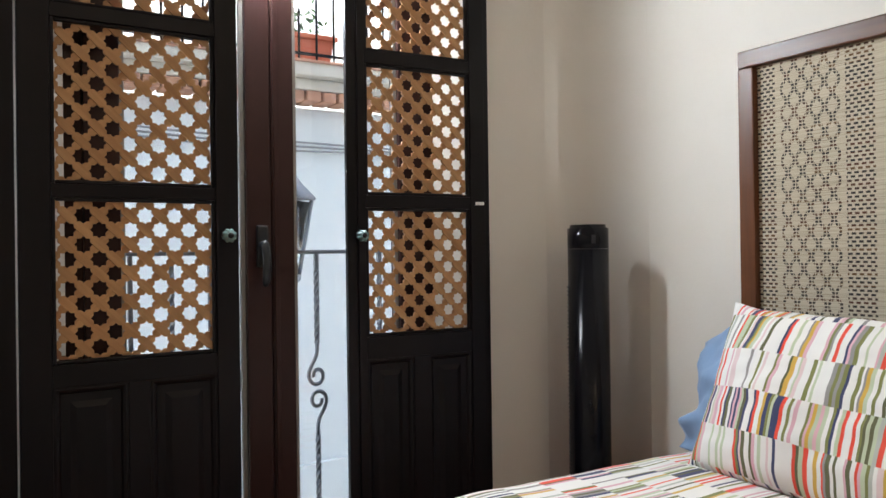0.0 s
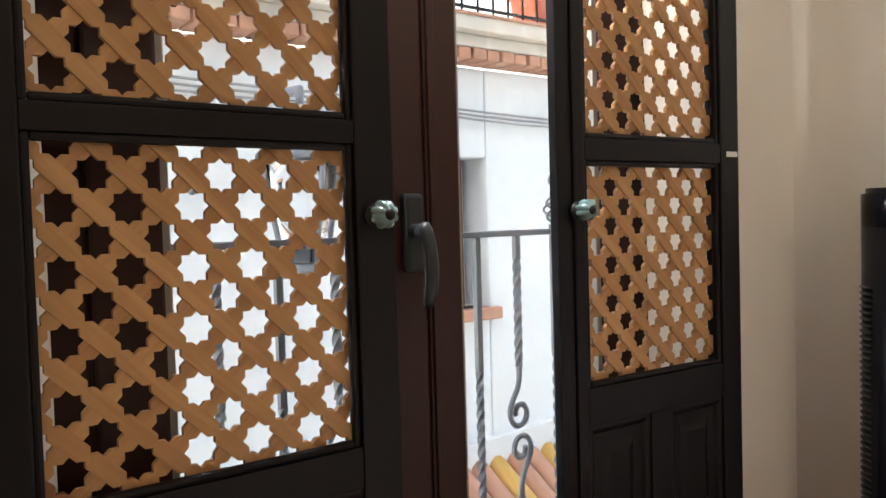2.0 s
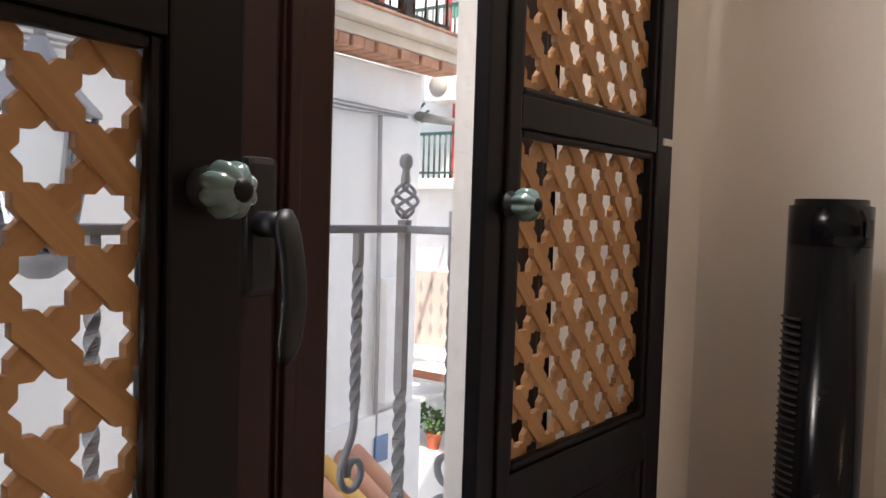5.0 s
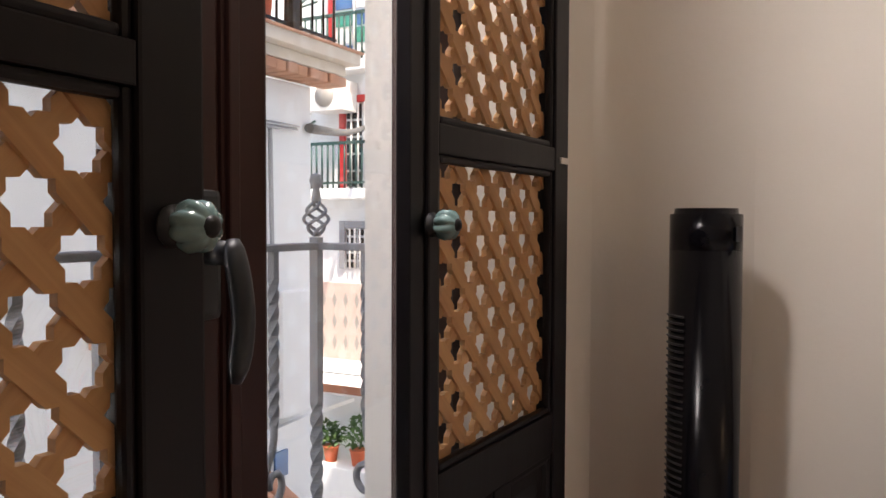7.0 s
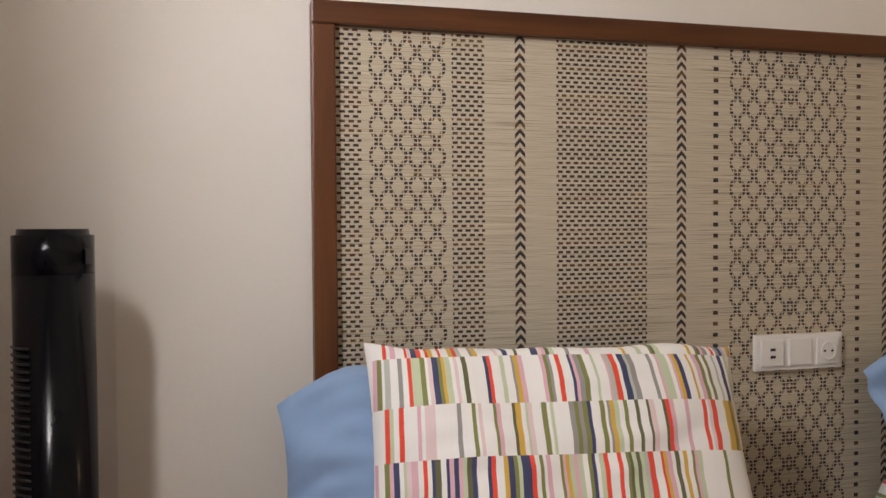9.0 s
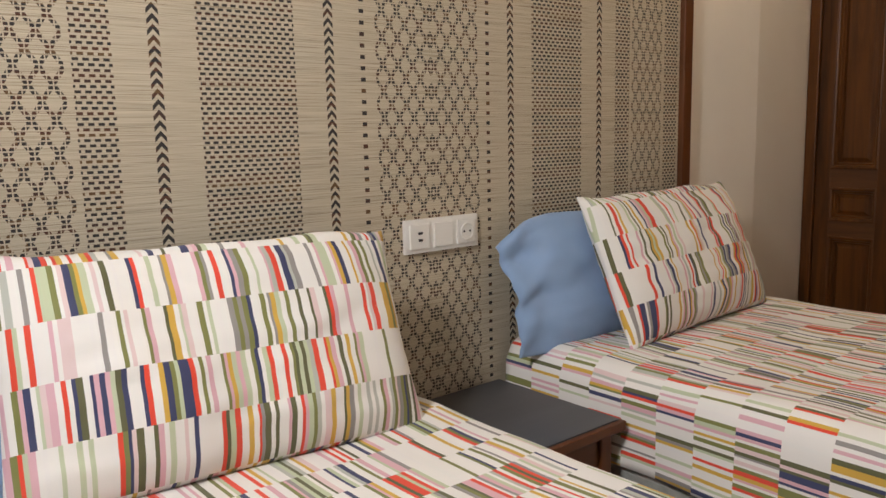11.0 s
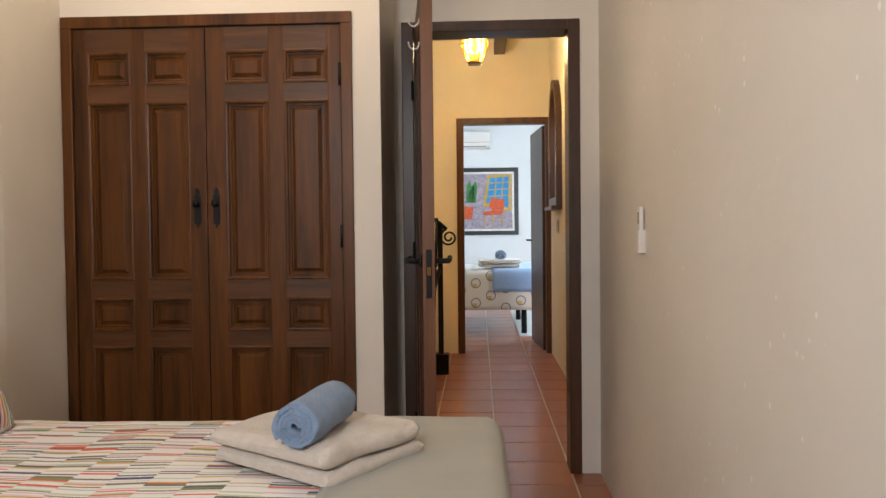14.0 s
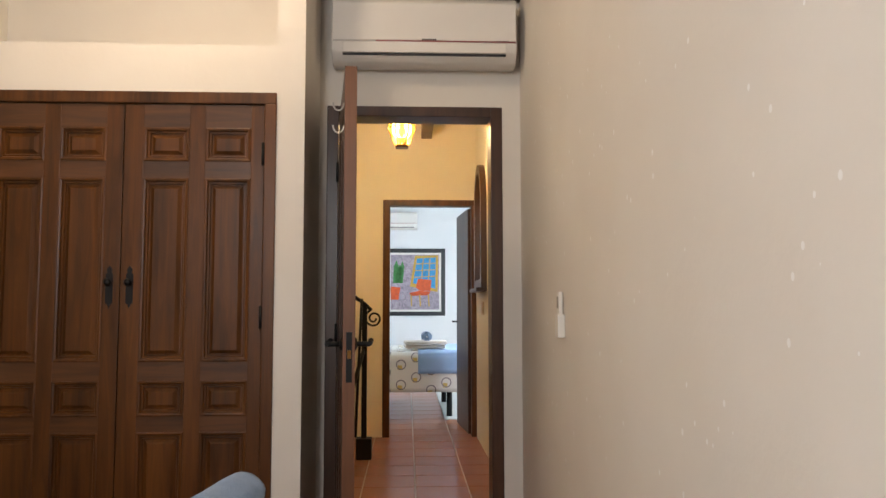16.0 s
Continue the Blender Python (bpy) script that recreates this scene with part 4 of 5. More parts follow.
# ---- fitted wardrobe ----
def raised_panel(bm, x0, x1, z0, z1, y):
    """A raised and fielded panel facing +y, with a stepped moulding."""
    return loops_panel(bm, x0, x1, z0, z1, ((0, y - 0.024), (0, y + 0.003), (0.005, y + 0.005), (0.012, y + 0.003), (0.016, y - 0.006), (0.022, y - 0.006), (0.025, y - 0.014), (0.030, y - 0.014), (0.044, y - 0.004)))


def wardrobe():
    w = thing("fitted_wardrobe", "fitted wardrobe with closed dark walnut panelled doors", "wardrobe")
    top = 2.03
    xr = 1.814
    y = YS
    part("frame", boxes((0.622, 0.668, y - 0.05, y + 0.012, 0, top - 0.047), (1.770, xr, y - 0.05, y + 0.012, 0, top - 0.047), (0.622, xr, y - 0.05, y + 0.012, top - 0.047, top), bevel=0.004), M_WALNUT, w)
    mid = 1.222
    rows = ((0.14, 0.687), (0.748, 0.884), (0.958, 1.683), (1.75, 1.887))
    for a, b, cols in ((0.670, mid - 0.002, ((0.722, 0.903), (0.965, 1.145))), (mid + 0.002, 1.772, ((1.290, 1.470), (1.531, 1.711)))):
        b = min(b, 1.768)
        d = part("door", boxes((a, b, y - 0.045, y - 0.022, 0.02, 1.98)), M_WALNUT, w)
        edges = [a] + [v for c in cols for v in c] + [b]
        for i in range(0, len(edges), 2):
            part("stile", boxes((edges[i], edges[i + 1], y - 0.024, y, 0.02, 1.98), bevel=0.002), M_WALNUT, d)
        zs = [0.02] + [v for r in rows for v in r] + [1.98]
        for c0, c1 in cols:
            for i in range(0, len(zs), 2):
                part("rail", boxes((c0, c1, y - 0.024, y - 0.001, zs[i], zs[i + 1])), M_WALNUTX, d)
            for z0, z1 in rows:
                bm = bmesh.new()
                raised_panel(bm, c0, c1, z0, z1, y - 0.002)
                part("panel", bm, M_WALNUT, d)
        kx = mid + (0.040 if a > mid else -0.038)
        pl = part("pull_plate", prism([(kx, 1.165), (kx + 0.006, 1.182), (kx + 0.014, 1.186), (kx + 0.014, 1.30), (kx + 0.007, 1.306), (kx + 0.011, 1.318), (kx, 1.334), (kx - 0.011, 1.318), (kx - 0.007, 1.306), (kx - 0.014, 1.30), (kx - 0.014, 1.186), (kx - 0.006, 1.182)], y - 0.001, y + 0.003), M_IRON, d, "black iron pull plate")
        part("knob", lathe([(0.006, 0.0), (0.006, 0.012), (0.013, 0.016), (0.015, 0.024), (0.010, 0.032), (0.002, 0.034)], 20, Matrix.Translation((kx, y + 0.002, 1.268)) @ Matrix.Rotation(radians(-90), 4, "X")), M_IRON, pl)
    for z in (0.35, 1.13, 1.78):
        part("hinge", tube([(0.672, y + 0.008, z - 0.045), (0.672, y + 0.008, z + 0.045)], 0.007, 8), M_IRON, w)


wardrobe()


# ---- bedroom door, standing open ----
def lever(parent, x, y, z, side):
    """A black iron lever that stands off in direction side (+1 or -1 along x) and points towards the hinge."""
    turn = Matrix.Translation((x, y, z)) @ Matrix.Rotation(radians(90 * side), 4, "Y")
    h = part("door_handle", tube([(x, y, z), (x + side * 0.055, y, z)], 0.010, 12), M_IRON, parent, "black iron lever handle")
    part("rosette", lathe([(0.024, 0.0), (0.024, 0.006), (0.014, 0.010)], 20, turn), M_IRON, h)
    part("lever", tube([(x + side * 0.055, y + 0.012, z), (x + side * 0.058, y - 0.03, z + 0.003), (x + side * 0.055, y - 0.10, z - 0.002), (x + side * 0.055, y - 0.118, z + 0.008)], [0.009, 0.009, 0.008, 0.011], 10), M_IRON, h)
    return h


def door_leaf():
    d = tagged(new("door_2"), "dark wooden panelled bedroom door standing open", "door", kind="structure")
    part("door_frame", boxes((0.42, DX1, YD - 0.15, YD + 0.008, 0, DZ), (DX0, -0.298, YD - 0.15, YD + 0.008, 0, DZ), (-0.298, 0.42, YD - 0.15, YD + 0.008, 2.072, DZ), bevel=0.004), M_DOOR, d)
    L, t = 0.80, 0.045
    m = Matrix.Translation((0.418, YD + 0.012, 0)) @ Matrix.Rotation(radians(6.5), 4, "Z")

    def tr(bm):
        bm.transform(m)
        return bm

    leaf = part("leaf", tr(boxes((-t + 0.006, -0.006, 0.02, L - 0.012, 0.012, 2.055))), M_DOOR, d)
    part("edge", tr(boxes((-t, 0.0, L - 0.012, L, 0.010, 2.06), bevel=0.002)), M_EDGE, leaf, "reddish brown door edge")
    for x0, x1 in ((-t, -t + 0.007), (-0.007, 0.0)):
        for r in ((0.02, 0.13, 0.012, 2.055), (L - 0.122, L - 0.012, 0.012, 2.055), (0.13, L - 0.122, 0.012, 0.22), (0.13, L - 0.122, 0.86, 1.0), (0.13, L - 0.122, 1.92, 2.055), (L / 2 - 0.05, L / 2 + 0.04, 0.22, 0.86), (L / 2 - 0.05, L / 2 + 0.04, 1.0, 1.92)):
            part("stile", tr(boxes((x0, x1, *r), bevel=0.003)), M_DOOR, leaf)
    part("lock_plate", tr(boxes((-0.034, -0.012, L - 0.001, L + 0.0025, 0.90, 1.08), bevel=0.001)), M_IRON, leaf, "iron lock plate")
    part("latch", tr(boxes((-0.030, -0.016, L + 0.001, L + 0.009, 0.985, 1.015), bevel=0.002)), M_BRASS, leaf)
    p0 = m @ Vector((-t, L - 0.06, 1.035))
    p1 = m @ Vector((0.0, L - 0.06, 1.035))
    lever(leaf, p0.x, p0.y, p0.z, -1)
    lever(leaf, p1.x, p1.y, p1.z, 1)
    hk = m @ Vector((0.0, L - 0.04, 0))
    for dz in (0.0, 0.085):
        pts = [(hk.x + 0.002 + 0.02 * (1 - math.cos(a)), hk.y, 1.93 - dz - 0.028 * math.sin(a) * (1 if a < 3.2 else 0.4)) for a in [i * 0.32 for i in range(11)]]
        part("coat_hook", tube(pts, 0.0032, 8), M_CHROME, leaf, "pale metal coat hook")
    for z in (0.25, 1.05, 1.80):
        part("hinge", tube([(0.424, YD + 0.012, z - 0.045), (0.424, YD + 0.012, z + 0.045)], 0.007, 8), M_IRON, d)


M_CHROME = paint("brushed_metal", (0.55, 0.53, 0.5), 0.3, 1.0, 0.1, 40)
door_leaf()


# ---- air conditioner ----
def split_unit(name, x0, x1, y, z0, z1, deep, label):
    a = thing(name, label, "air conditioner", group="air conditioners")
    h = z1 - z0
    prof = [(0.0, z0 + 0.02), (0.10, z0), (deep * 0.84, z0 + 0.018), (deep, z0 + 0.06), (deep, z1 - 0.035), (deep * 0.93, z1), (0.0, z1)]
    bm = bmesh.new()
    rings = [[bm.verts.new((x, y + p, z)) for p, z in prof] for x in (x0, x0 + 0.006, x1 - 0.006, x1)]
    for r in (rings[0], rings[-1]):
        for v in r:
            v.co.y = y + (v.co.y - y) * 0.97
    for r0, r1 in zip(rings, rings[1:]):
        for j in range(len(prof)):
            bm.faces.new((r0[j], r0[(j + 1) % len(prof)], r1[(j + 1) % len(prof)], r1[j]))
    bm.faces.new(rings[0][::-1])
    bm.faces.new(rings[-1])
    bmesh.ops.bevel(bm, geom=[e for e in bm.edges], offset=0.006, segments=2, affect="EDGES")
    for f in bm.faces:
        f.smooth = True
    part("casing", bm, M_WHITEPL, a)
    part("front_panel", boxes((x0 + 0.004, x1 - 0.004, y + deep - 0.006, y + deep + 0.004, z0 + 0.098, z1 - 0.03), bevel=0.003), M_WHITEGLOSS, a, "glossy white front panel")
    part("trim_line", boxes((x0 + 0.006, x1 - 0.20, y + deep - 0.004, y + deep + 0.0055, z0 + 0.092, z0 + 0.0965)), M_ROSE, a, "thin rose coloured trim line")
    part("trim_end", boxes((x1 - 0.20, x1 - 0.006, y + deep - 0.004, y + deep + 0.0055, z0 + 0.092, z0 + 0.0965)), M_CHROME, a)
    part("flap", boxes((x0 + 0.05, x1 - 0.05, y + deep - 0.016, y + deep + 0.002, z0 + 0.042, z0 + 0.088), bevel=0.004), M_WHITEPL, a)
    part("outlet", boxes((x0 + 0.05, x1 - 0.05, y + deep - 0.03, y + deep - 0.010, z0 + 0.033, z0 + 0.042)), M_DARKPL, a, "dark air outlet slot")
    return a


M_WHITEGLOSS = paint("white_gloss", (0.78, 0.76, 0.73), 0.12, 0, 0.03, 8, 0.0)
M_ROSE = paint("rose_trim", (0.35, 0.10, 0.10), 0.3)
ac = split_unit("air_conditioner", -0.400, 0.440, YD, 2.275, 2.575, 0.20, "white split air conditioner on the wall above the door")
for i in range(7):
    part("mark", boxes((-0.005 - i * 0.0095 + 0.03, 0.0022 - i * 0.0095 + 0.03, YD + 0.2045, YD + 0.2055, 2.372, 2.380)), M_DARKPL, ac)
for i in range(10):
    part("small_print", boxes((-0.31 - i * 0.0058, -0.3065 - i * 0.0058, YD + 0.2045, YD + 0.2055, 2.372, 2.375)), M_DARKPL, ac)
solid("ceiling_beam", boxes((XW - 0.05, 0.55, YD + 0.02, YD + 0.16, 2.63, ZC - 0.001), bevel=0.008), M_DOOR, "dark wooden ceiling beam above the air conditioner", "beam")


# ---- remote holder on the west wall, switch in the hall ----
def remote_holder():
    r = thing("remote_control", "white remote control in a white wall holder", "remote control")
    y0, y1 = -1.375, -1.325
    part("holder", boxes((XW + 0.0, XW + 0.026, y0, y1, 1.065, 1.145), bevel=0.005), M_WHITEPL, r)
    part("remote", boxes((XW + 0.006, XW + 0.020, y0 + 0.006, y1 - 0.006, 1.10, 1.222), bevel=0.004), M_WHITEPL, r)
    part("display", boxes((XW + 0.0195, XW + 0.0212, y0 + 0.012, y1 - 0.012, 1.165, 1.205)), M_BEAD, r)


remote_holder()


def hall_switch():
    s = thing("light_switch", "cream double light switch on the hall wall", "light switch")
    part("plate", boxes((HXW, HXW + 0.010, -5.27, -5.13, 1.11, 1.22), bevel=0.002), M_CREAM, s)
    for i in range(2):
        part("rocker", boxes((HXW + 0.009, HXW + 0.015, -5.26 + i * 0.065, -5.205 + i * 0.065, 1.125, 1.205), bevel=0.002), M_CREAM, s)


M_CREAM = paint("cream_plastic", (0.62, 0.46, 0.24), 0.35)
hall_switch()


# ---- hall mirror with an arched top ----
def arch(y0, y1, z0, z1, n=20):
    r = (y1 - y0) / 2
    c = (y0 + y1) / 2
    zc = z1 - r * 1.15
    pts = [(y0, z0), (y1, z0), (y1, zc)]
    for i in range(1, n):
        a = math.pi * i / n
        pts.append((c + r * math.cos(a), zc + (z1 - zc) * math.sin(a)))
    pts.append((y0, zc))
    return pts


def mirror():
    m = thing("mirror", "arched wall mirror in a dark wooden frame", "mirror")
    y0, y1, z0, z1 = -5.50, -4.86, 1.33, 2.37
    bm = bmesh.new()
    out, inn = arch(y0, y1, z0, z1), arch(y0 + 0.07, y1 - 0.07, z0 + 0.07, z1 - 0.07)
    for x in (HXW + 0.002, HXW + 0.05):
        a = [bm.verts.new((x, p, z)) for p, z in out]
        b = [bm.verts.new((x, p, z)) for p, z in inn]
        for i in range(len(a)):
            j = (i + 1) % len(a)
            bm.faces.new((a[i], a[j], b[j], b[i]))
    bm.verts.ensure_lookup_table()
    n = len(out)
    for base in (0, n):
        for i in range(n):
            j = (i + 1) % n
            bm.faces.new((bm.verts[base + i], bm.verts[base + j], bm.verts[2 * n + base + j], bm.verts[2 * n + base + i]))
    part("frame", bm, M_DOOR, m)
    bm = bmesh.new()
    bm.faces.new([bm.verts.new((HXW + 0.02, p, z)) for p, z in arch(y0 + 0.06, y1 - 0.06, z0 + 0.06, z1 - 0.06)])
    g = Mat("mirror_silver", 0.02, 1.0, (0.85, 0.86, 0.86))
    part("mirror_glass", bm, g.m, m)
    part("shelf", boxes((HXW + 0.002, HXW + 0.09, y0 - 0.02, y1 + 0.02, z0 - 0.03, z0), bevel=0.006), M_DOOR, m)


mirror()


# ---- hall lantern ----
def lantern():
    cx, cy = 0.14, -4.55
    l = thing("hall_lantern", "lit amber glass lantern hanging in the hall", "lantern")
    k = Mat("amber_glass", 0.25, 0.0, (0.30, 0.12, 0.006))
    k.b.inputs["Transmission Weight"].default_value = 0.5
    k.b.inputs["Emission Color"].default_value = (1.0, 0.50, 0.07, 1)
    k.b.inputs["Emission Strength"].default_value = 0.10
    rings = ((2.385, 0.052), (2.40, 0.056), (2.535, 0.108), (2.68, 0.055), (2.70, 0.03))
    n = 6
    pts = [[(cx + r * math.cos(2 * math.pi * j / n), cy + r * math.sin(2 * math.pi * j / n), z) for j in range(n)] for z, r in rings]
    bm = bmesh.new()
    vs = [[bm.verts.new(p) for p in row] for row in pts[1:4]]
    for a, b in zip(vs, vs[1:]):
        for j in range(n):
            bm.faces.new((a[j], a[(j + 1) % n], b[(j + 1) % n], b[j]))
    sh = part("glass_shade", bm, k.m, l)
    sh.visible_shadow = False
    for j in range(n):
        part("rib", tube([pts[1][j], pts[2][j], pts[3][j], pts[4][j]], 0.0035, 6), M_BRASS, l)
    for row in (1, 2, 3):
        part("ring", tube(pts[row] + [pts[row][0]], 0.004, 6), M_BRASS, l)
    part("base_ring", boxes((cx - 0.05, cx + 0.05, cy - 0.05, cy + 0.05, 2.382, 2.402), bevel=0.008), M_BRASS, l)
    part("chain", tube([(cx, cy, 2.69), (cx, cy, HZ)], 0.004, 6), M_BRASS, l)
    b = Mat("bulb_glow", 0.4, 0.0, (1, 0.9, 0.7))
    b.b.inputs["Emission Color"].default_value = (1.0, 0.72, 0.35, 1)
    b.b.inputs["Emission Strength"].default_value = 3.5
    part("bulb", lathe([(0.008, 2.47), (0.024, 2.49), (0.029, 2.52), (0.020, 2.55), (0.010, 2.58), (0.004, 2.60)], 16, Matrix.Translation((cx, cy, 0))), b.m, l)
    ld = bpy.data.lights.new("hall_bulb", "POINT")
    ld.energy, ld.color, ld.shadow_soft_size = 10.0, (1.0, 0.76, 0.45), 0.06
    new("hall_bulb", ld).location = (cx, cy, 2.52)


lantern()
solid("hall_beam", boxes((-0.13, -0.03, FY + 0.001, YD - 0.3, 2.74, HZ - 0.001), bevel=0.008), M_DOOR, "dark wooden beam under the hall ceiling", "beam")


# ---- hall stair with iron railing ----
def stair():
    s = thing("staircase", "dark stair flight rising beside the hall", "staircase")
    for i in range(4):
        part("tread", boxes((0.50, 1.55, -4.80 + i * 0.26, -4.53 + i * 0.26, 0.16 + 0.18 * i, 0.20 + 0.18 * i), bevel=0.006), M_DOOR, s)
        part("riser", boxes((0.52, 1.55, -4.78 + i * 0.26, -4.74 + i * 0.26, 0.18 * i * (i > 0) + (0.02 if i else 0.0), 0.16 + 0.18 * i)), M_HALLWALL, s)
    r = thing("stair_railing", "black wrought iron stair railing with a scrolled end", "railing")
    px, py = 0.43, -4.86
    part("newel", boxes((px - 0.02, px + 0.02, py - 0.02, py + 0.02, 0.0, 1.20), bevel=0.003), M_IRON, r)
    part("foot_plate", boxes((px - 0.06, px + 0.06, py - 0.06, py + 0.06, 0.0, 0.16), bevel=0.006), M_IRON, r)
    top = [(px + 0.02 + 0.16 * i / 6, py + 0.9 * i / 6 * 0.6, 1.16 + 0.12 * i / 6) for i in range(7)]
    part("handrail", tube([(px + 0.9, py + 1.0, 1.62), (px + 0.1, py + 0.1, 1.27), (px, py, 1.20), (px - 0.05, py - 0.02, 1.15)], 0.014, 8), M_IRON, r)
    pts = []
    for i in range(30):
        a = radians(70) - i / 29 * 3.4 * math.pi
        q = 0.07 * (1 - 0.75 * i / 29)
        pts.append((px - 0.07 + q * math.cos(a), py - 0.02, 1.085 + q * math.sin(a)))
    part("scroll", tube(pts, 0.008, 6), M_IRON, r)
    for k in range(3):
        part("baluster", tube([(px + 0.06 + 0.09 * k, py + 0.10 + 0.12 * k, 0.18), (px + 0.02 + 0.09 * k, py + 0.06 + 0.12 * k, 1.24 + 0.05 * k)], 0.011, 8), M_IRON, r)
    part("lower_rail", tube([(px + 0.22, py + 0.4, 0.02), (px, py, 0.86)], 0.016, 8), M_IRON, r)


stair()


# ---- far doorway and room ----
def far_door():
    d = tagged(new("door_3"), "dark wooden door of the far bedroom standing open", "door", kind="structure")
    part("door_frame", boxes((0.256, FX1, FY - 0.12, FY + 0.015, 0, FZ), (FX0, -0.495, FY - 0.12, FY + 0.015, 0, FZ), (-0.495, 0.256, FY - 0.12, FY + 0.015, FZ - 0.055, FZ), bevel=0.004), M_WALNUT, d)
    m = Matrix.Translation((-0.49, FY - 0.10, 0)) @ Matrix.Rotation(radians(-85.5), 4, "Z")
    bm = boxes((0.0, 0.74, -0.02, 0.02, 0.01, 2.10), bevel=0.003)
    bm.transform(m)
    leaf = part("leaf", bm, M_DOOR, d)
    h = m @ Vector((0.68, 0.02, 1.03))
    part("door_handle", tube([h, (h.x + 0.05, h.y, h.z), (h.x + 0.055, h.y + 0.10, h.z + 0.004)], 0.009, 8), M_IRON, leaf)


far_door()


def picture():
    """A framed abstract painting: a blue window, an orange chair and a green plant on a mauve ground, as flat strokes."""
    p = thing("framed_painting", "colourful painting of a chair by a window, black frame", "painting")
    x0, x1, z0, z1, y = -0.465, 0.43, 1.055, 2.045, BY
    w = 0.06
    for r in ((x0, x0 + w, z0, z1), (x1 - w, x1, z0, z1), (x0 + w, x1 - w, z0, z0 + w), (x0 + w, x1 - w, z1 - w, z1)):
        part("frame_bar", boxes((r[0], r[1], y, y + 0.03, r[2], r[3]), bevel=0.003), M_BLACKMATT, p)
    part("mount", boxes((x0 + w, x1 - w, y + 0.002, y + 0.010, z0 + w, z1 - w)), M_WHITEPL, p)
    k = Mat("painted_ground", 0.7)
    vec = k.coord()
    n1, n2 = k.noise(vec, 14, 5, 0.7, 2.0), k.noise(vec, 5, 4, 0.6, 1.0)
    k.color(k.mix(n2, k.ramp(n1, [(0.35, (0.10, 0.09, 0.11)), (0.5, (0.38, 0.27, 0.33)), (0.62, (0.55, 0.5, 0.55)), (0.75, (0.15, 0.12, 0.12))]), (0.30, 0.28, 0.34)))
    a0, a1, b0, b1 = x0 + w + 0.03, x1 - w - 0.03, z0 + w + 0.03, z1 - w - 0.03
    part("canvas", boxes((a0, a1, y + 0.010, y + 0.012, b0, b1)), k.m, p)
    W, H = a1 - a0, b1 - b0

    def patch(nm, pts, mt, d=0.0):
        part(nm, prism([(a1 - W * u, b0 + H * v) for u, v in pts], y + 0.012, y + 0.0145 + d), mt, p)

    blue, gold = paint("paint_blue", (0.03, 0.25, 0.50), 0.6, 0, 0.5, 30), paint("paint_gold", (0.55, 0.33, 0.05), 0.6, 0, 0.4, 30)
    orange, green = paint("paint_orange", (0.60, 0.09, 0.02), 0.6, 0, 0.4, 30), paint("paint_green", (0.05, 0.22, 0.06), 0.6, 0, 0.6, 30)
    patch("window_frame_stroke", ((0.40, 0.42), (0.50, 0.98), (0.98, 0.99), (0.97, 0.32), (0.70, 0.36)), gold)
    patch("blue_panes", ((0.46, 0.48), (0.54, 0.93), (0.93, 0.95), (0.92, 0.38), (0.72, 0.42)), blue, 0.001)
    for u in (0.62, 0.76):
        patch("muntin", ((u, 0.44), (u + 0.02, 0.44), (u + 0.06, 0.93), (u + 0.04, 0.93)), gold, 0.002)
    for v in (0.58, 0.70, 0.82):
        patch("muntin", ((0.48, v), (0.92, v + 0.02), (0.92, v + 0.035), (0.48, v + 0.015)), gold, 0.002)
    patch("chair_back", ((0.52, 0.40), (0.56, 0.56), (0.84, 0.54), (0.82, 0.34), (0.60, 0.34)), orange, 0.003)
    patch("chair_seat", ((0.38, 0.30), (0.58, 0.34), (0.82, 0.33), (0.78, 0.26), (0.42, 0.25)), orange, 0.003)
    for u in (0.42, 0.60, 0.78):
        patch("chair_leg", ((u, 0.06), (u + 0.025, 0.06), (u + 0.01, 0.28), (u - 0.015, 0.28)), gold, 0.003)
    for u, v in ((0.10, 0.90), (0.16, 0.82), (0.22, 0.88)):
        patch("plant_leaf", ((u - 0.05, 0.48), (u + 0.03, 0.48), (u + 0.06, v - 0.1), (u + 0.02, v), (u - 0.04, v - 0.12)), green, 0.002)
    patch("plant_pot", ((0.0, 0.18), (0.16, 0.18), (0.20, 0.40), (0.0, 0.42)), orange, 0.002)


picture()
split_unit("air_conditioner", -0.05, 0.77, BY, 2.31, 2.57, 0.18, "white split air conditioner in the far bedroom")


def ringed():
    """White cover printed with grey rings and small yellow blots, in metres of the object."""
    k = Mat("ringed_cotton", 0.95)
    uv = k.n("ShaderNodeUVMap")
    u, v, _ = k.split(uv.outputs[0])
    col = (v / 0.16).floor()
    fu, fv = ((u / 0.21 + col * 0.37).fract() - 0.5) * 0.21, ((v / 0.16).fract() - 0.5) * 0.16
    r = (fu * fu + fv * fv).op("SQRT")
    ring = r.near(0.048, 0.006)
    blot = ((fu - 0.03).abs().lt(0.024)) * ((fv + 0.012).abs().lt(0.024))
    k.color(k.mix(ring, k.mix(blot * 0.9, (0.66, 0.64, 0.60), (0.55, 0.38, 0.08)), (0.22, 0.2, 0.22)))
    return k.m


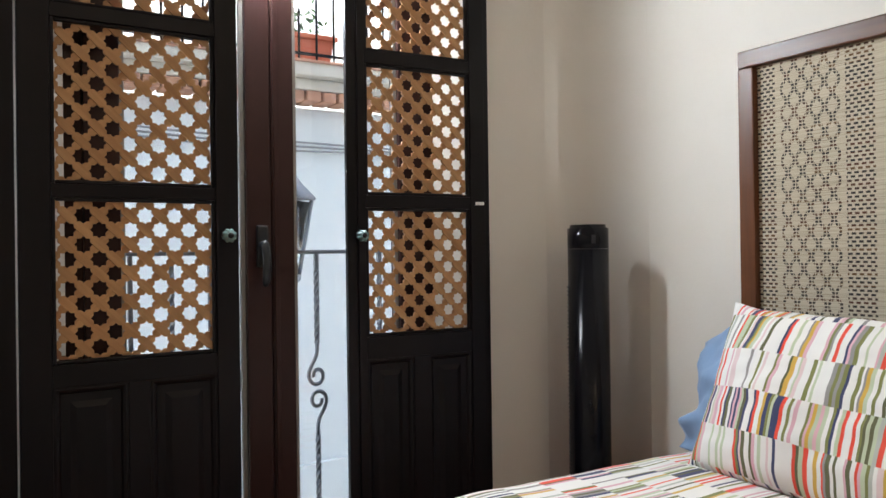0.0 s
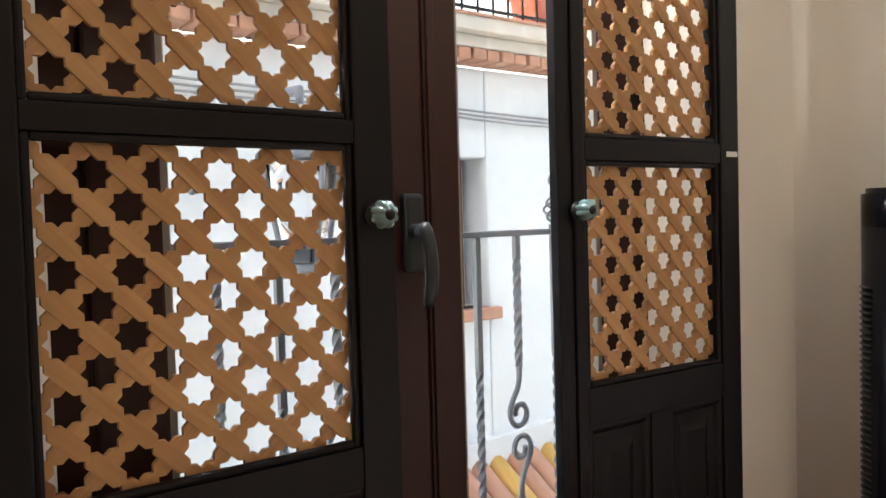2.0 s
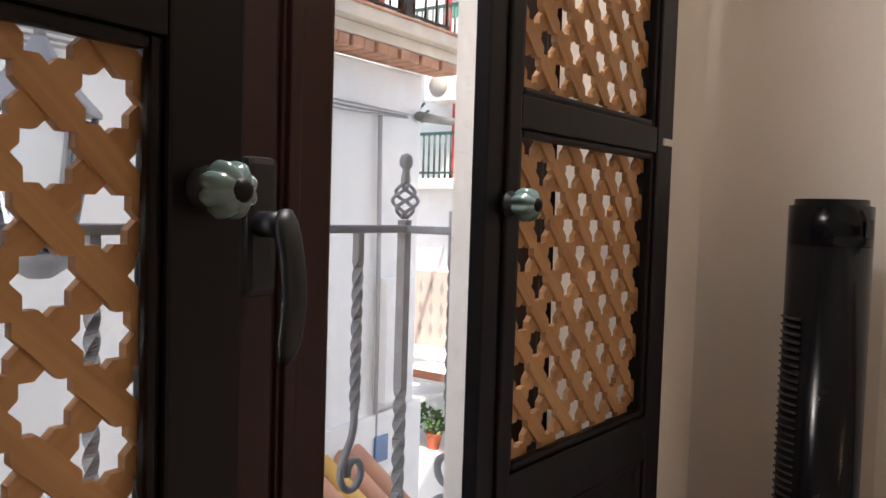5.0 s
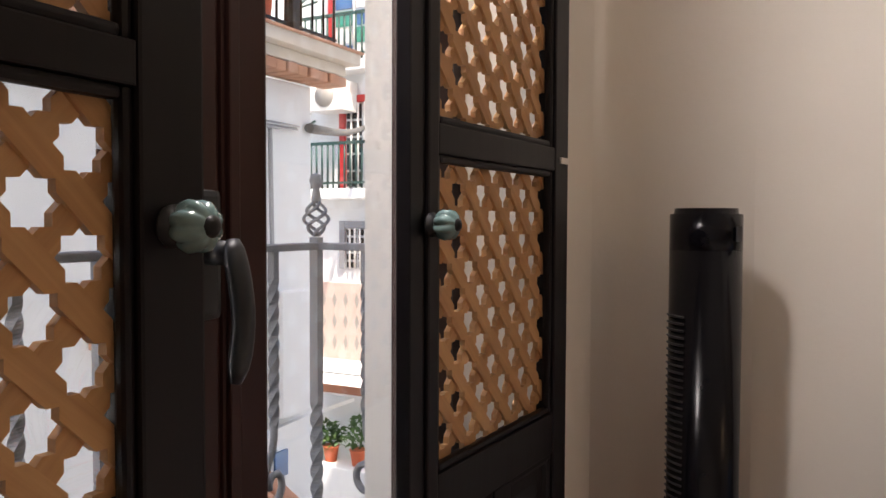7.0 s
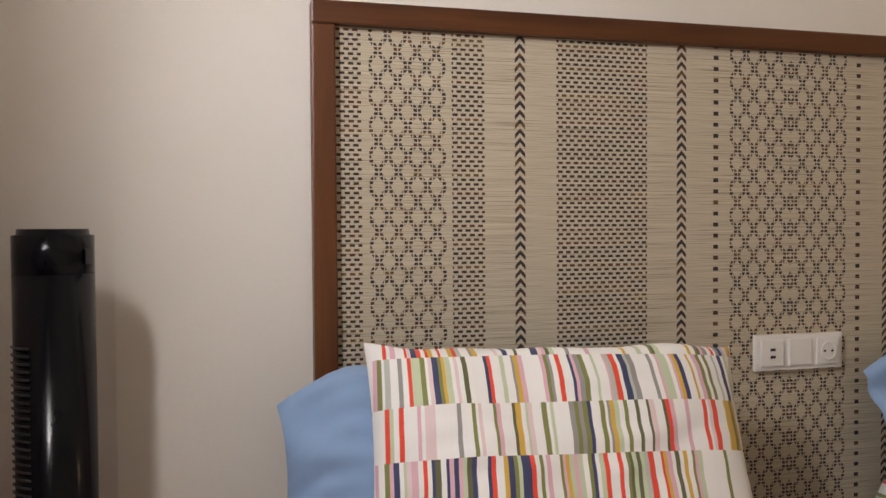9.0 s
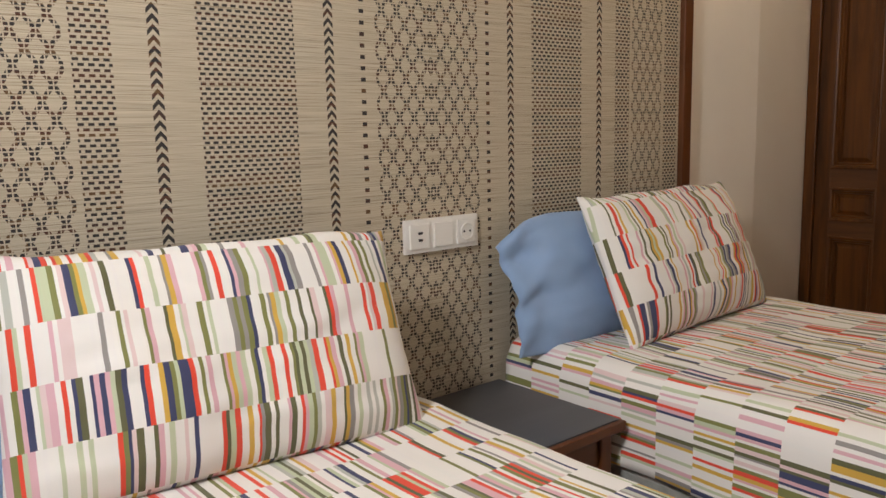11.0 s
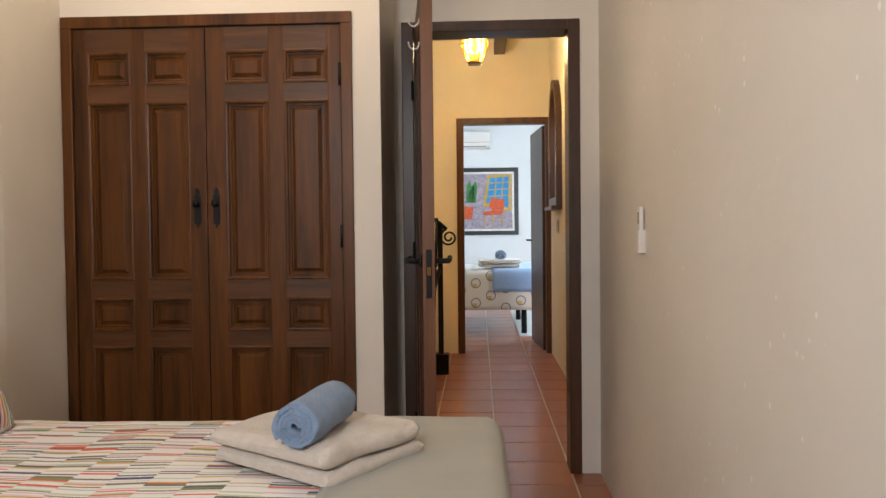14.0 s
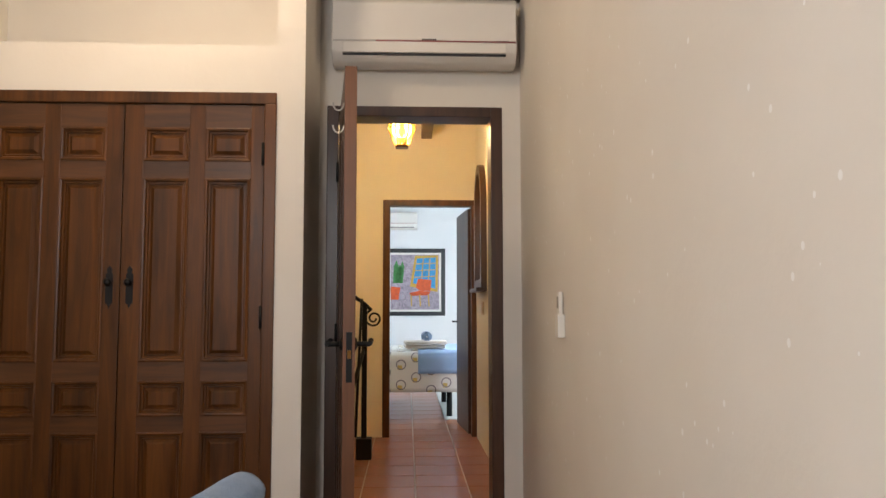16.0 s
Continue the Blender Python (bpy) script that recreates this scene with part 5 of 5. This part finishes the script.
def far_bed():
    b = thing("bed", "bed in the far room under a cover printed with rings", "bed")
    part("mattress", boxes((-0.60, 1.35, -8.5, -7.06, 0.32, 0.66), bevel=0.03), M_SKIRT, b)
    for x in (-0.36, 1.2):
        for y in (-7.14, -8.4):
            part("leg", tube([(x, y, -0.004), (x, y, 0.33)], 0.03, 12), M_IRON, b)
    thicken(solid("bed_cover", draped(-0.66, 1.36, -8.52, -7.02, 0.70, 0.42, 0.3, 2.2, nx=50, ny=50), ringed(), "white bed cover printed with grey rings", "bed cover"))
    thicken(solid("throw", draped(-0.68, -0.02, -8.54, -7.0, 0.715, 0.24, 0.2, 9.0, nx=24, ny=40), M_BLUE, "pale blue throw over the end of the far bed", "throw", "throws"))


far_bed()
folded_towel(-0.10, -7.30, 0.728, 0.46, 0.32, 3, "two folded grey terry towels on the far bed")
rolled_towel(-0.12, -7.30, 0.725 + 0.073 + 0.058, 0.24, 0.052, 90)
solid("rug", boxes((-1.5, -0.30, -9.6, -6.93, -0.001, 0.012), bevel=0.004), fabric("white_rug", (0.62, 0.62, 0.60), 200, 0.1, 0.8, 30), "white woven rug under the far bed", "rug")
# added cool area lamp, out of view, that brightens the far bedroom
_ff = bpy.data.lights.new("far_room_fill", "AREA")
_ff.shape, _ff.size, _ff.size_y, _ff.energy, _ff.color = "RECTANGLE", 1.1, 1.9, 22.0, (0.70, 0.87, 1.0)
new("far_room_fill", _ff).matrix_world = look((-1.55, -7.6, 1.3), (0.0, -7.9, 1.0))


# ---- ceiling lamp of the bedroom ----
def ceiling_lamp():
    cx, cy = 0.95, -1.15
    l = thing("ceiling_lamp", "small warm ceiling lamp with a frosted glass bowl", "ceiling lamp")
    part("rose", lathe([(0.06, ZC - 0.02), (0.06, ZC)], 24, Matrix.Translation((cx, cy, 0))), M_BRASS, l)
    k = Mat("frosted_lamp_glass", 0.5, 0.0, (0.9, 0.8, 0.6))
    k.b.inputs["Emission Color"].default_value = (1.0, 0.72, 0.42, 1)
    k.b.inputs["Emission Strength"].default_value = 1.5
    sh = part("shade", lathe([(0.05, ZC - 0.021), (0.13, ZC - 0.05), (0.12, ZC - 0.10), (0.07, ZC - 0.135), (0.01, ZC - 0.145)], 32, Matrix.Translation((cx, cy, 0))), k.m, l)
    sh.visible_shadow = False
    ld = bpy.data.lights.new("ceiling_bulb", "POINT")
    ld.energy, ld.color, ld.shadow_soft_size = 2.7, (1.0, 0.81, 0.60), 0.09
    new("ceiling_bulb", ld).location = (cx, cy, ZC - 0.10)


ceiling_lamp()

# ---- street ----
GZ = -3.2
FYY, FXC = 4.6, 4.30
M_GROUND = paint("street_paving", (0.42, 0.41, 0.39), 0.8, 0, 0.25, 3, 0.3)
M_ROOFT = paint("roof_tile", (0.50, 0.26, 0.17), 0.8, 0, 0.3, 8, 0.3)
M_CORNICE = paint("cornice_stone", (0.62, 0.56, 0.48), 0.8, 0, 0.15, 8, 0.3)
M_RED = paint("red_paint", (0.50, 0.03, 0.03), 0.4)
M_BLUEPANE = paint("blue_panes", (0.06, 0.16, 0.34), 0.2, 0, 0.5, 4, 0)
M_POT = paint("orange_pot", (0.55, 0.12, 0.05), 0.5, 0, 0.15, 8)
M_LEAFM = paint("leaf_green", (0.06, 0.13, 0.03), 0.5, 0, 0.6, 40)
M_WINWOOD = wood("old_window_wood", (0.10, 0.035, 0.02), (0.22, 0.09, 0.05), "Z", 1.0, (0.5, 0.7))
M_CABLE = paint("old_cable", (0.36, 0.36, 0.36), 0.7)
M_CABLEDARK = paint("weathered_cable", (0.13, 0.13, 0.125), 0.7)
M_DARKGLASS = paint("dark_pane", (0.02, 0.025, 0.03), 0.08, 0, 0.2, 3, 0)
M_SCREEN = paint("pierced_screen", (0.55, 0.42, 0.36), 0.8)
setting("ground", boxes((-400, 400, -400, 400, GZ - 0.5, GZ)), M_GROUND, "pale paved street", "ground")
# unseen wall up to 7.5 m is added to keep sun off the opposite facade
setting("house_wall_sun_block", boxes((XW - 3, XE + 3.2, YN, YOUT, GZ, -0.02), (XE + 0.2, XE + 3.2, YN, YOUT, -0.02, 7.5), (XW - 3, XW - 0.2, YN, YOUT, -0.02, 7.5), (XW - 0.2, XE + 0.2, YN, YOUT, ZC, 7.5)), M_FACADE, "white rendered outer wall of the house, unseen upper part added as sun block", "wall")


def house_opposite():
    h = thing("house_opposite", "white two-storey house with a tiled cornice across the street", "house")
    wx0, wx1, wz0, wz1 = 2.66, 3.02, 0.62, 1.50
    part("wall", boxes((-6, wx0, FYY, 9.5, GZ, 2.02), (wx1, FXC, FYY, 9.5, GZ, 2.02), (wx0, wx1, FYY, 9.5, GZ, wz0), (wx0, wx1, FYY, 9.5, wz1, 2.02), (wx0, wx1, FYY + 0.22, 9.5, wz0, wz1), bevel=0.02), M_FACADE, h)
    w = part("window", boxes((wx0, wx0 + 0.06, FYY + 0.16, FYY + 0.22, wz0, wz1), (wx1 - 0.12, wx1 - 0.06, FYY + 0.16, FYY + 0.22, wz0, wz1), (wx0 + 0.06, wx1 - 0.12, FYY + 0.16, FYY + 0.22, wz1 - 0.06, wz1), (wx0 + 0.06, wx1 - 0.12, FYY + 0.16, FYY + 0.22, wz0, wz0 + 0.08), ((wx0 + wx1) / 2 - 0.06, (wx0 + wx1) / 2, FYY + 0.17, FYY + 0.22, wz0 + 0.08, wz1 - 0.06), bevel=0.006), M_WINWOOD, h, "weathered brown wooden window")
    part("pane", boxes((wx0 + 0.05, wx1 - 0.07, FYY + 0.19, FYY + 0.20, wz0 + 0.05, wz1 - 0.05)), M_BLUEPANE, w)
    part("sill", boxes((wx0 - 0.06, wx1 + 0.06, FYY - 0.05, FYY + 0.16, wz0 - 0.07, wz0), bevel=0.01), M_ROOFT, h, "terracotta window sill")
    part("cornice", boxes((-6, FXC + 0.22, FYY - 0.24, FYY + 0.3, 2.17, 2.25), (-6, FXC + 0.16, FYY - 0.16, FYY + 0.3, 2.10, 2.17), bevel=0.012), M_CORNICE, h)
    for i in range(66):
        x = FXC + 0.14 - i * 0.105
        part("tile", boxes((x - 0.046, x + 0.046, FYY - 0.15 - 0.012 * (i % 2), FYY + 0.05, 2.035, 2.098), bevel=0.012), M_ROOFT, h)
    part("cornice_edge", boxes((-6, FXC + 0.235, FYY - 0.255, FYY + 0.3, 2.246, 2.262), bevel=0.004), M_ROOFT, h, "terracotta edge of the terrace")
    part("base_ledge", prism([(-6, GZ), (FXC + 0.03, GZ), (FXC + 0.03, -0.10), (-6, -0.55)], FYY - 0.04, FYY + 0.01), M_FACADE, h)
    r = part("terrace_railing", boxes((-6, FXC + 0.1, FYY - 0.13, FYY - 0.11, 3.05, 3.07), (-6, FXC + 0.1, FYY - 0.13, FYY - 0.11, 2.32, 2.335)), M_IRON, h, "black iron terrace railing")
    for i in range(58):
        x = FXC + 0.08 - i * 0.115
        part("bar", tube([(x, FYY - 0.12, 2.25), (x, FYY - 0.12, 3.05)], 0.008, 6), M_IRON, r)
    part("post", boxes((3.92, 3.99, FYY - 0.15, FYY - 0.08, 2.25, 3.3), bevel=0.006), M_IRON, r)
    part("upper_wall", boxes((-6, 3.3, 6.2, 9.4, 2.0, 5.0)), M_FACADE, h)


house_opposite()


def planter(x0, x1, y0, y1, z0, z1, seed):
    p = thing("planter_box", "orange planter box with green plants on the terrace", "planter", group="planters")
    bm = boxes((x0, x1, y0, y1, z0, z1), bevel=0.02)
    for v in bm.verts:
        if v.co.z < (z0 + z1) / 2:
            v.co.x = (v.co.x - (x0 + x1) / 2) * 0.85 + (x0 + x1) / 2
    part("box", bm, M_POT, p)
    part("rim", boxes((x0 - 0.015, x1 + 0.015, y0 - 0.015, y1 + 0.015, z1 - 0.03, z1), bevel=0.006), M_POT, p)
    part("foliage", leaves((x0 + x1) / 2, (y0 + y1) / 2, z1 + 0.08, (x1 - x0) * 0.5, 0.12, 0.16, 130, 0.05, seed), M_LEAFM, p)


def leaves(cx, cy, cz, rx, ry, rz, n, size, seed):
    rnd = random.Random(seed)
    bm = bmesh.new()
    for _ in range(n):
        while True:
            a = Vector((rnd.uniform(-1, 1), rnd.uniform(-1, 1), rnd.uniform(-1, 1)))
            if a.length < 1:
                break
        c = Vector((cx + a.x * rx, cy + a.y * ry, cz + a.z * rz))
        m = Matrix.Translation(c) @ Euler((rnd.uniform(-1, 1), rnd.uniform(-1, 1), rnd.uniform(0, 6.3))).to_matrix().to_4x4()
        s = size * rnd.uniform(0.6, 1.3)
        bm.faces.new([bm.verts.new(m @ Vector(q)) for q in ((0, 0, 0), (s * 0.5, s * 0.28, s * 0.05), (s * 1.1, 0, -s * 0.05), (s * 0.5, -s * 0.28, s * 0.05))])
    return bm


planter(3.38, 3.86, FYY - 0.06, FYY + 0.16, 2.262, 2.53, 1)
planter(1.55, 2.00, FYY - 0.06, FYY + 0.16, 2.262, 2.47, 2)


def cables():
    for i, (za, zb, sag) in enumerate(((1.90, 1.73, 0.02), (1.87, 1.72, 0.035), (1.93, 1.74, 0.012))):
        c = thing("cable", "dark cable sagging along the white facade", "cable", group="facade cables")
        pts = [(-3 + (FXC - 0.2 + 3) * j / 24, FYY - 0.03 - 0.012 * i, za + (zb - za) * j / 24 - sag * abs(math.sin(math.pi * j / 6))) for j in range(25)]
        part("strand", tube(pts, 0.007, 6), M_CABLE, c)
    p = thing("conduit", "pale conduit with a meter box on the facade", "conduit")
    part("pipe", tube([(FXC - 0.45, FYY - 0.03, 1.72), (FXC - 0.42, FYY - 0.03, 0.45), (FXC - 0.42, FYY - 0.03, -0.55)], 0.014, 8), M_CABLE, p)
    part("meter_box", boxes((FXC - 0.42, FXC - 0.14, FYY - 0.10, FYY, -0.05, 0.72), bevel=0.012), M_FACADE, p, "white painted meter box")


cables()
_span = thing("cable", "thick grey cable bundle spanning the street", "cable", group="facade cables")
part("strand", tube([(4.22 + 4.55 * j / 12, 4.56 + 2.5 * j / 12, 1.745 + 0.635 * j / 12 - 0.05 * math.sin(math.pi * j / 12)) for j in range(13)], 0.032, 8), M_CABLEDARK, _span)


def street_lamp():
    s = thing("street_lamp", "grey iron street lantern on a wall bracket", "street lamp")
    x, y = 1.26, 3.5
    part("bracket", tube([(x, 4.6, 1.30), (x, 4.3, 1.52), (x, 3.8, 1.62), (x, y, 1.60), (x, y, 1.54)], 0.016, 8), M_GREYIRON, s)
    part("roof", lathe([(0.17, 1.36), (0.17, 1.375), (0.11, 1.43), (0.05, 1.50), (0.02, 1.55)], 4, Matrix.Translation((x, y, 0))), M_GREYIRON, s)
    for k in range(4):
        a = k * math.pi / 2
        part("glazing_bar", tube([(x + 0.15 * math.cos(a), y + 0.15 * math.sin(a), 1.36), (x + 0.08 * math.cos(a), y + 0.08 * math.sin(a), 1.00)], 0.011, 6), M_GREYIRON, s)
    part("lantern_glass", lathe([(0.07, 1.01), (0.14, 1.35)], 4, Matrix.Translation((x, y, 0))), M_GLASS, s).visible_shadow = False
    part("base", lathe([(0.03, 0.94), (0.09, 0.98), (0.09, 1.005)], 8, Matrix.Translation((x, y, 0))), M_GREYIRON, s)


street_lamp()


def iron_balcony(parent, x, y0, y1, z0, z1, step=0.16, out=0.5):
    """A balcony that stands out from a wall at x, towards -x."""
    b = part("balcony", boxes((x - out, x, y0, y1, z0 - 0.14, z0), bevel=0.02), M_FACADE, parent, "white balcony slab")
    part("rail", boxes((x - out, x - out + 0.03, y0, y1, z1 - 0.04, z1), (x - out, x - out + 0.03, y0, y1, z0 + 0.06, z0 + 0.09)), M_DKGREEN, b)
    n = int((y1 - y0) / step)
    for i in range(n + 1):
        y = y0 + (y1 - y0) * i / n
        part("bar", tube([(x - out + 0.015, y, z0), (x - out + 0.015, y, z1)], 0.014, 6), M_DKGREEN, b)
    return b


M_DKGREEN = paint("green_iron", (0.03, 0.08, 0.07), 0.5, 0.3)


def house_far():
    h = thing("house_at_the_bend", "white house with red window frames and green iron balconies", "house")
    X = 9.0
    part("wall", boxes((X, X + 6, 3.0, 14, GZ, 7.5), bevel=0.03), M_FACADE, h)
    cols = (M_BLUEPANE, M_WHITEPL, M_GREENPANE)

    def window(y0, y1, z0, z1, mt, arched=False, bars=5):
        w = part("window", boxes((X - 0.05, X + 0.02, y0, y0 + 0.09, z0, z1), (X - 0.05, X + 0.02, y1 - 0.09, y1, z0, z1), (X - 0.05, X + 0.02, y0 + 0.09, y1 - 0.09, z1 - 0.10, z1), bevel=0.01), mt, h)
        if arched:
            c, r = (y0 + y1) / 2, (y1 - y0) / 2
            pts = [(X - 0.02, c + (r - 0.045) * math.cos(a), z1 - 0.10 + (r - 0.045) * math.sin(a)) for a in [math.pi * k / 16 for k in range(17)]]
            part("arch", tube(pts, 0.045, 8), mt, w)
        n, m = 4, 5
        for a in range(n):
            for b in range(m):
                ya, yb = y0 + 0.09 + (y1 - y0 - 0.18) * a / n, y0 + 0.09 + (y1 - y0 - 0.18) * (a + 1) / n
                za, zb = z0 + (z1 - 0.10 - z0) * b / m, z0 + (z1 - 0.10 - z0) * (b + 1) / m
                part("pane", boxes((X - 0.02, X - 0.006, ya + 0.02, yb - 0.02, za + 0.015, zb - 0.015)), cols[(a * 2 + b) % 3] if arched else M_DARKGLASS, w)
        for k in range(1, bars + 1):
            y = y0 + 0.09 + (y1 - y0 - 0.18) * k / (bars + 1)
            part("bar", tube([(X - 0.045, y, z0), (X - 0.045, y, z1 - 0.10)], 0.014, 6), M_WHITEPL, w)

    window(6.35, 7.62, 1.60, 2.84, M_RED, False, 9)
    window(6.30, 7.80, 3.30, 4.55, M_RED, True, 3)
    window(6.70, 7.62, 0.50, 1.15, M_GREYIRON, False, 8)
    for z in (1.58, 3.26):
        iron_balcony(h, X, 5.2, 8.9, z, z + 0.62, 0.09, 0.30)
    for z in (2.3, 4.0):
        bm = bmesh.new()
        for k in range(9):
            a = radians(100 + k * 18)
            tube([(X - 0.30, 8.2, z), (X - 0.30, 8.2 + 0.42 * math.cos(a), z + 0.42 * abs(math.sin(a)))], 0.010, 6, bm=bm)
        part("fan_bracket", bm, M_DKGREEN, h)
    a = part("outdoor_unit", boxes((X - 0.38, X - 0.02, 7.33, 7.86, 2.60, 3.00), bevel=0.02), M_WHITEPL, h, "white outdoor air conditioning unit")
    part("fan_guard", lathe([(0.15, 0.0), (0.15, 0.012), (0.01, 0.012)], 20, Matrix.Translation((X - 0.38, 7.62, 2.80)) @ Matrix.Rotation(radians(-90), 4, "Y")), M_BEAD, a)
    w = part("pierced_wall", boxes((X - 0.62, X - 0.55, 5.2, 8.6, -0.62, 0.36), bevel=0.01), M_SCREEN, h, "pale pink pierced terrace wall")
    for i in range(14):
        for k in range(3):
            y, z = 6.1 + i * 0.17, -0.40 + k * 0.27
            part("opening", prism([(y, z - 0.10), (y + 0.035, z), (y, z + 0.10), (y - 0.035, z)], 0, 0.012), M_BEAD, w).matrix_basis = Matrix.Translation((X - 0.625, 0, 0)) @ Matrix(((0, 1, 0, 0), (1, 0, 0, 0), (0, 0, 1, 0), (0, 0, 0, 1)))
    part("terrace", boxes((X - 0.62, X, 5.2, 8.6, -0.80, -0.62)), M_FACADE, h)
    for y0, y1, z in ((6.2, 7.5, -0.82), (7.2, 8.4, -1.18)):
        part("awning", boxes((X - 1.15, X - 0.3, y0, y1, z - 0.05, z), bevel=0.01), M_FACADE, h)
        part("awning_edge", boxes((X - 1.17, X - 1.15, y0, y1, z - 0.10, z), bevel=0.004), M_WINWOOD, h)
    part("garden_wall", boxes((X - 1.1, X - 0.02, 4.6, 9.0, GZ, -1.85), bevel=0.02), M_FACADE, h)


M_GREENPANE = paint("green_panes", (0.05, 0.30, 0.22), 0.2, 0, 0.3, 4, 0)
house_far()
for i, (y, sc) in enumerate(((6.3, 1.0), (6.75, 1.2), (7.15, 0.9), (7.5, 1.3), (7.9, 1.1))):
    x, z0 = 8.1, -1.851
    pl = thing("potted_plant", "green plant in an orange pot on a white wall", "potted plant", group="street plants")
    part("pot", lathe([(0.07, z0), (0.10, z0 + 0.18), (0.11, z0 + 0.20)], 16, Matrix.Translation((x, y, 0))), M_POT, pl)
    part("foliage", leaves(x, y, z0 + 0.20 + 0.16 * sc, 0.17 * sc, 0.17 * sc, 0.18 * sc, 140, 0.09, 20 + i), M_LEAFM, pl)


def door_canopy():
    """A small tiled canopy on the opposite facade."""
    c = thing("tiled_canopy", "small canopy of orange and yellow tiles on the facade", "canopy")
    part("board", boxes((2.55, 3.75, FYY - 0.50, FYY, -0.72, -0.67), bevel=0.008), M_WINWOOD, c)
    for i in range(9):
        x = 2.60 + i * 0.138
        part("tile", tube([(x, FYY - 0.52, -0.63), (x, FYY, -0.32)], 0.07, 10), M_ROOFT if i % 3 else M_OCHRE, c)
    p = thing("house_number", "small blue and yellow ceramic plaque on the facade", "plaque")
    part("plaque", boxes((3.86, 3.98, FYY - 0.055, FYY - 0.035, -0.42, -0.26)), M_BLUEPANE, p)


M_OCHRE = paint("ochre_tile", (0.60, 0.36, 0.10), 0.7, 0, 0.2, 8)
door_canopy()


# ---- floor tiles ----
def tiles():
    floor, hall = bpy.data.objects["floor"], bpy.data.objects["hall_floor"]
    T, J = 0.345, 0.009
    me = mesh_of("tile", boxes((-T / 2 + J / 2, T / 2 - J / 2, -T / 2 + J / 2, T / 2 - J / 2, -0.010, 0.0), bevel=0.0025), M_TERRA)
    bx0, by0 = 0.04, YD - 0.18
    for i in range(-2, 6):
        for j in range(0, 14):
            x, y = bx0 + (i + 0.5) * T - T, by0 + (j + 0.5) * T
            if XW - 0.17 < x < XE + 0.17 and y < YN + 0.1:
                ob = new("tile", me)
                ob.parent, ob.location = floor, (x, y, -0.0005 * ((i * 7 + j * 3) % 3))
    for i in range(-2, 5):
        for j in range(0, 24):
            x, y = bx0 + (i + 0.5) * T - T, by0 - (j + 0.5) * T
            if HXW - 0.05 < x < HXE - 0.1 and y > BY + 0.1:
                ob = new("tile", me)
                ob.parent, ob.location = hall, (x, y, -0.0005 * ((i * 5 + j * 3) % 3))


tiles()
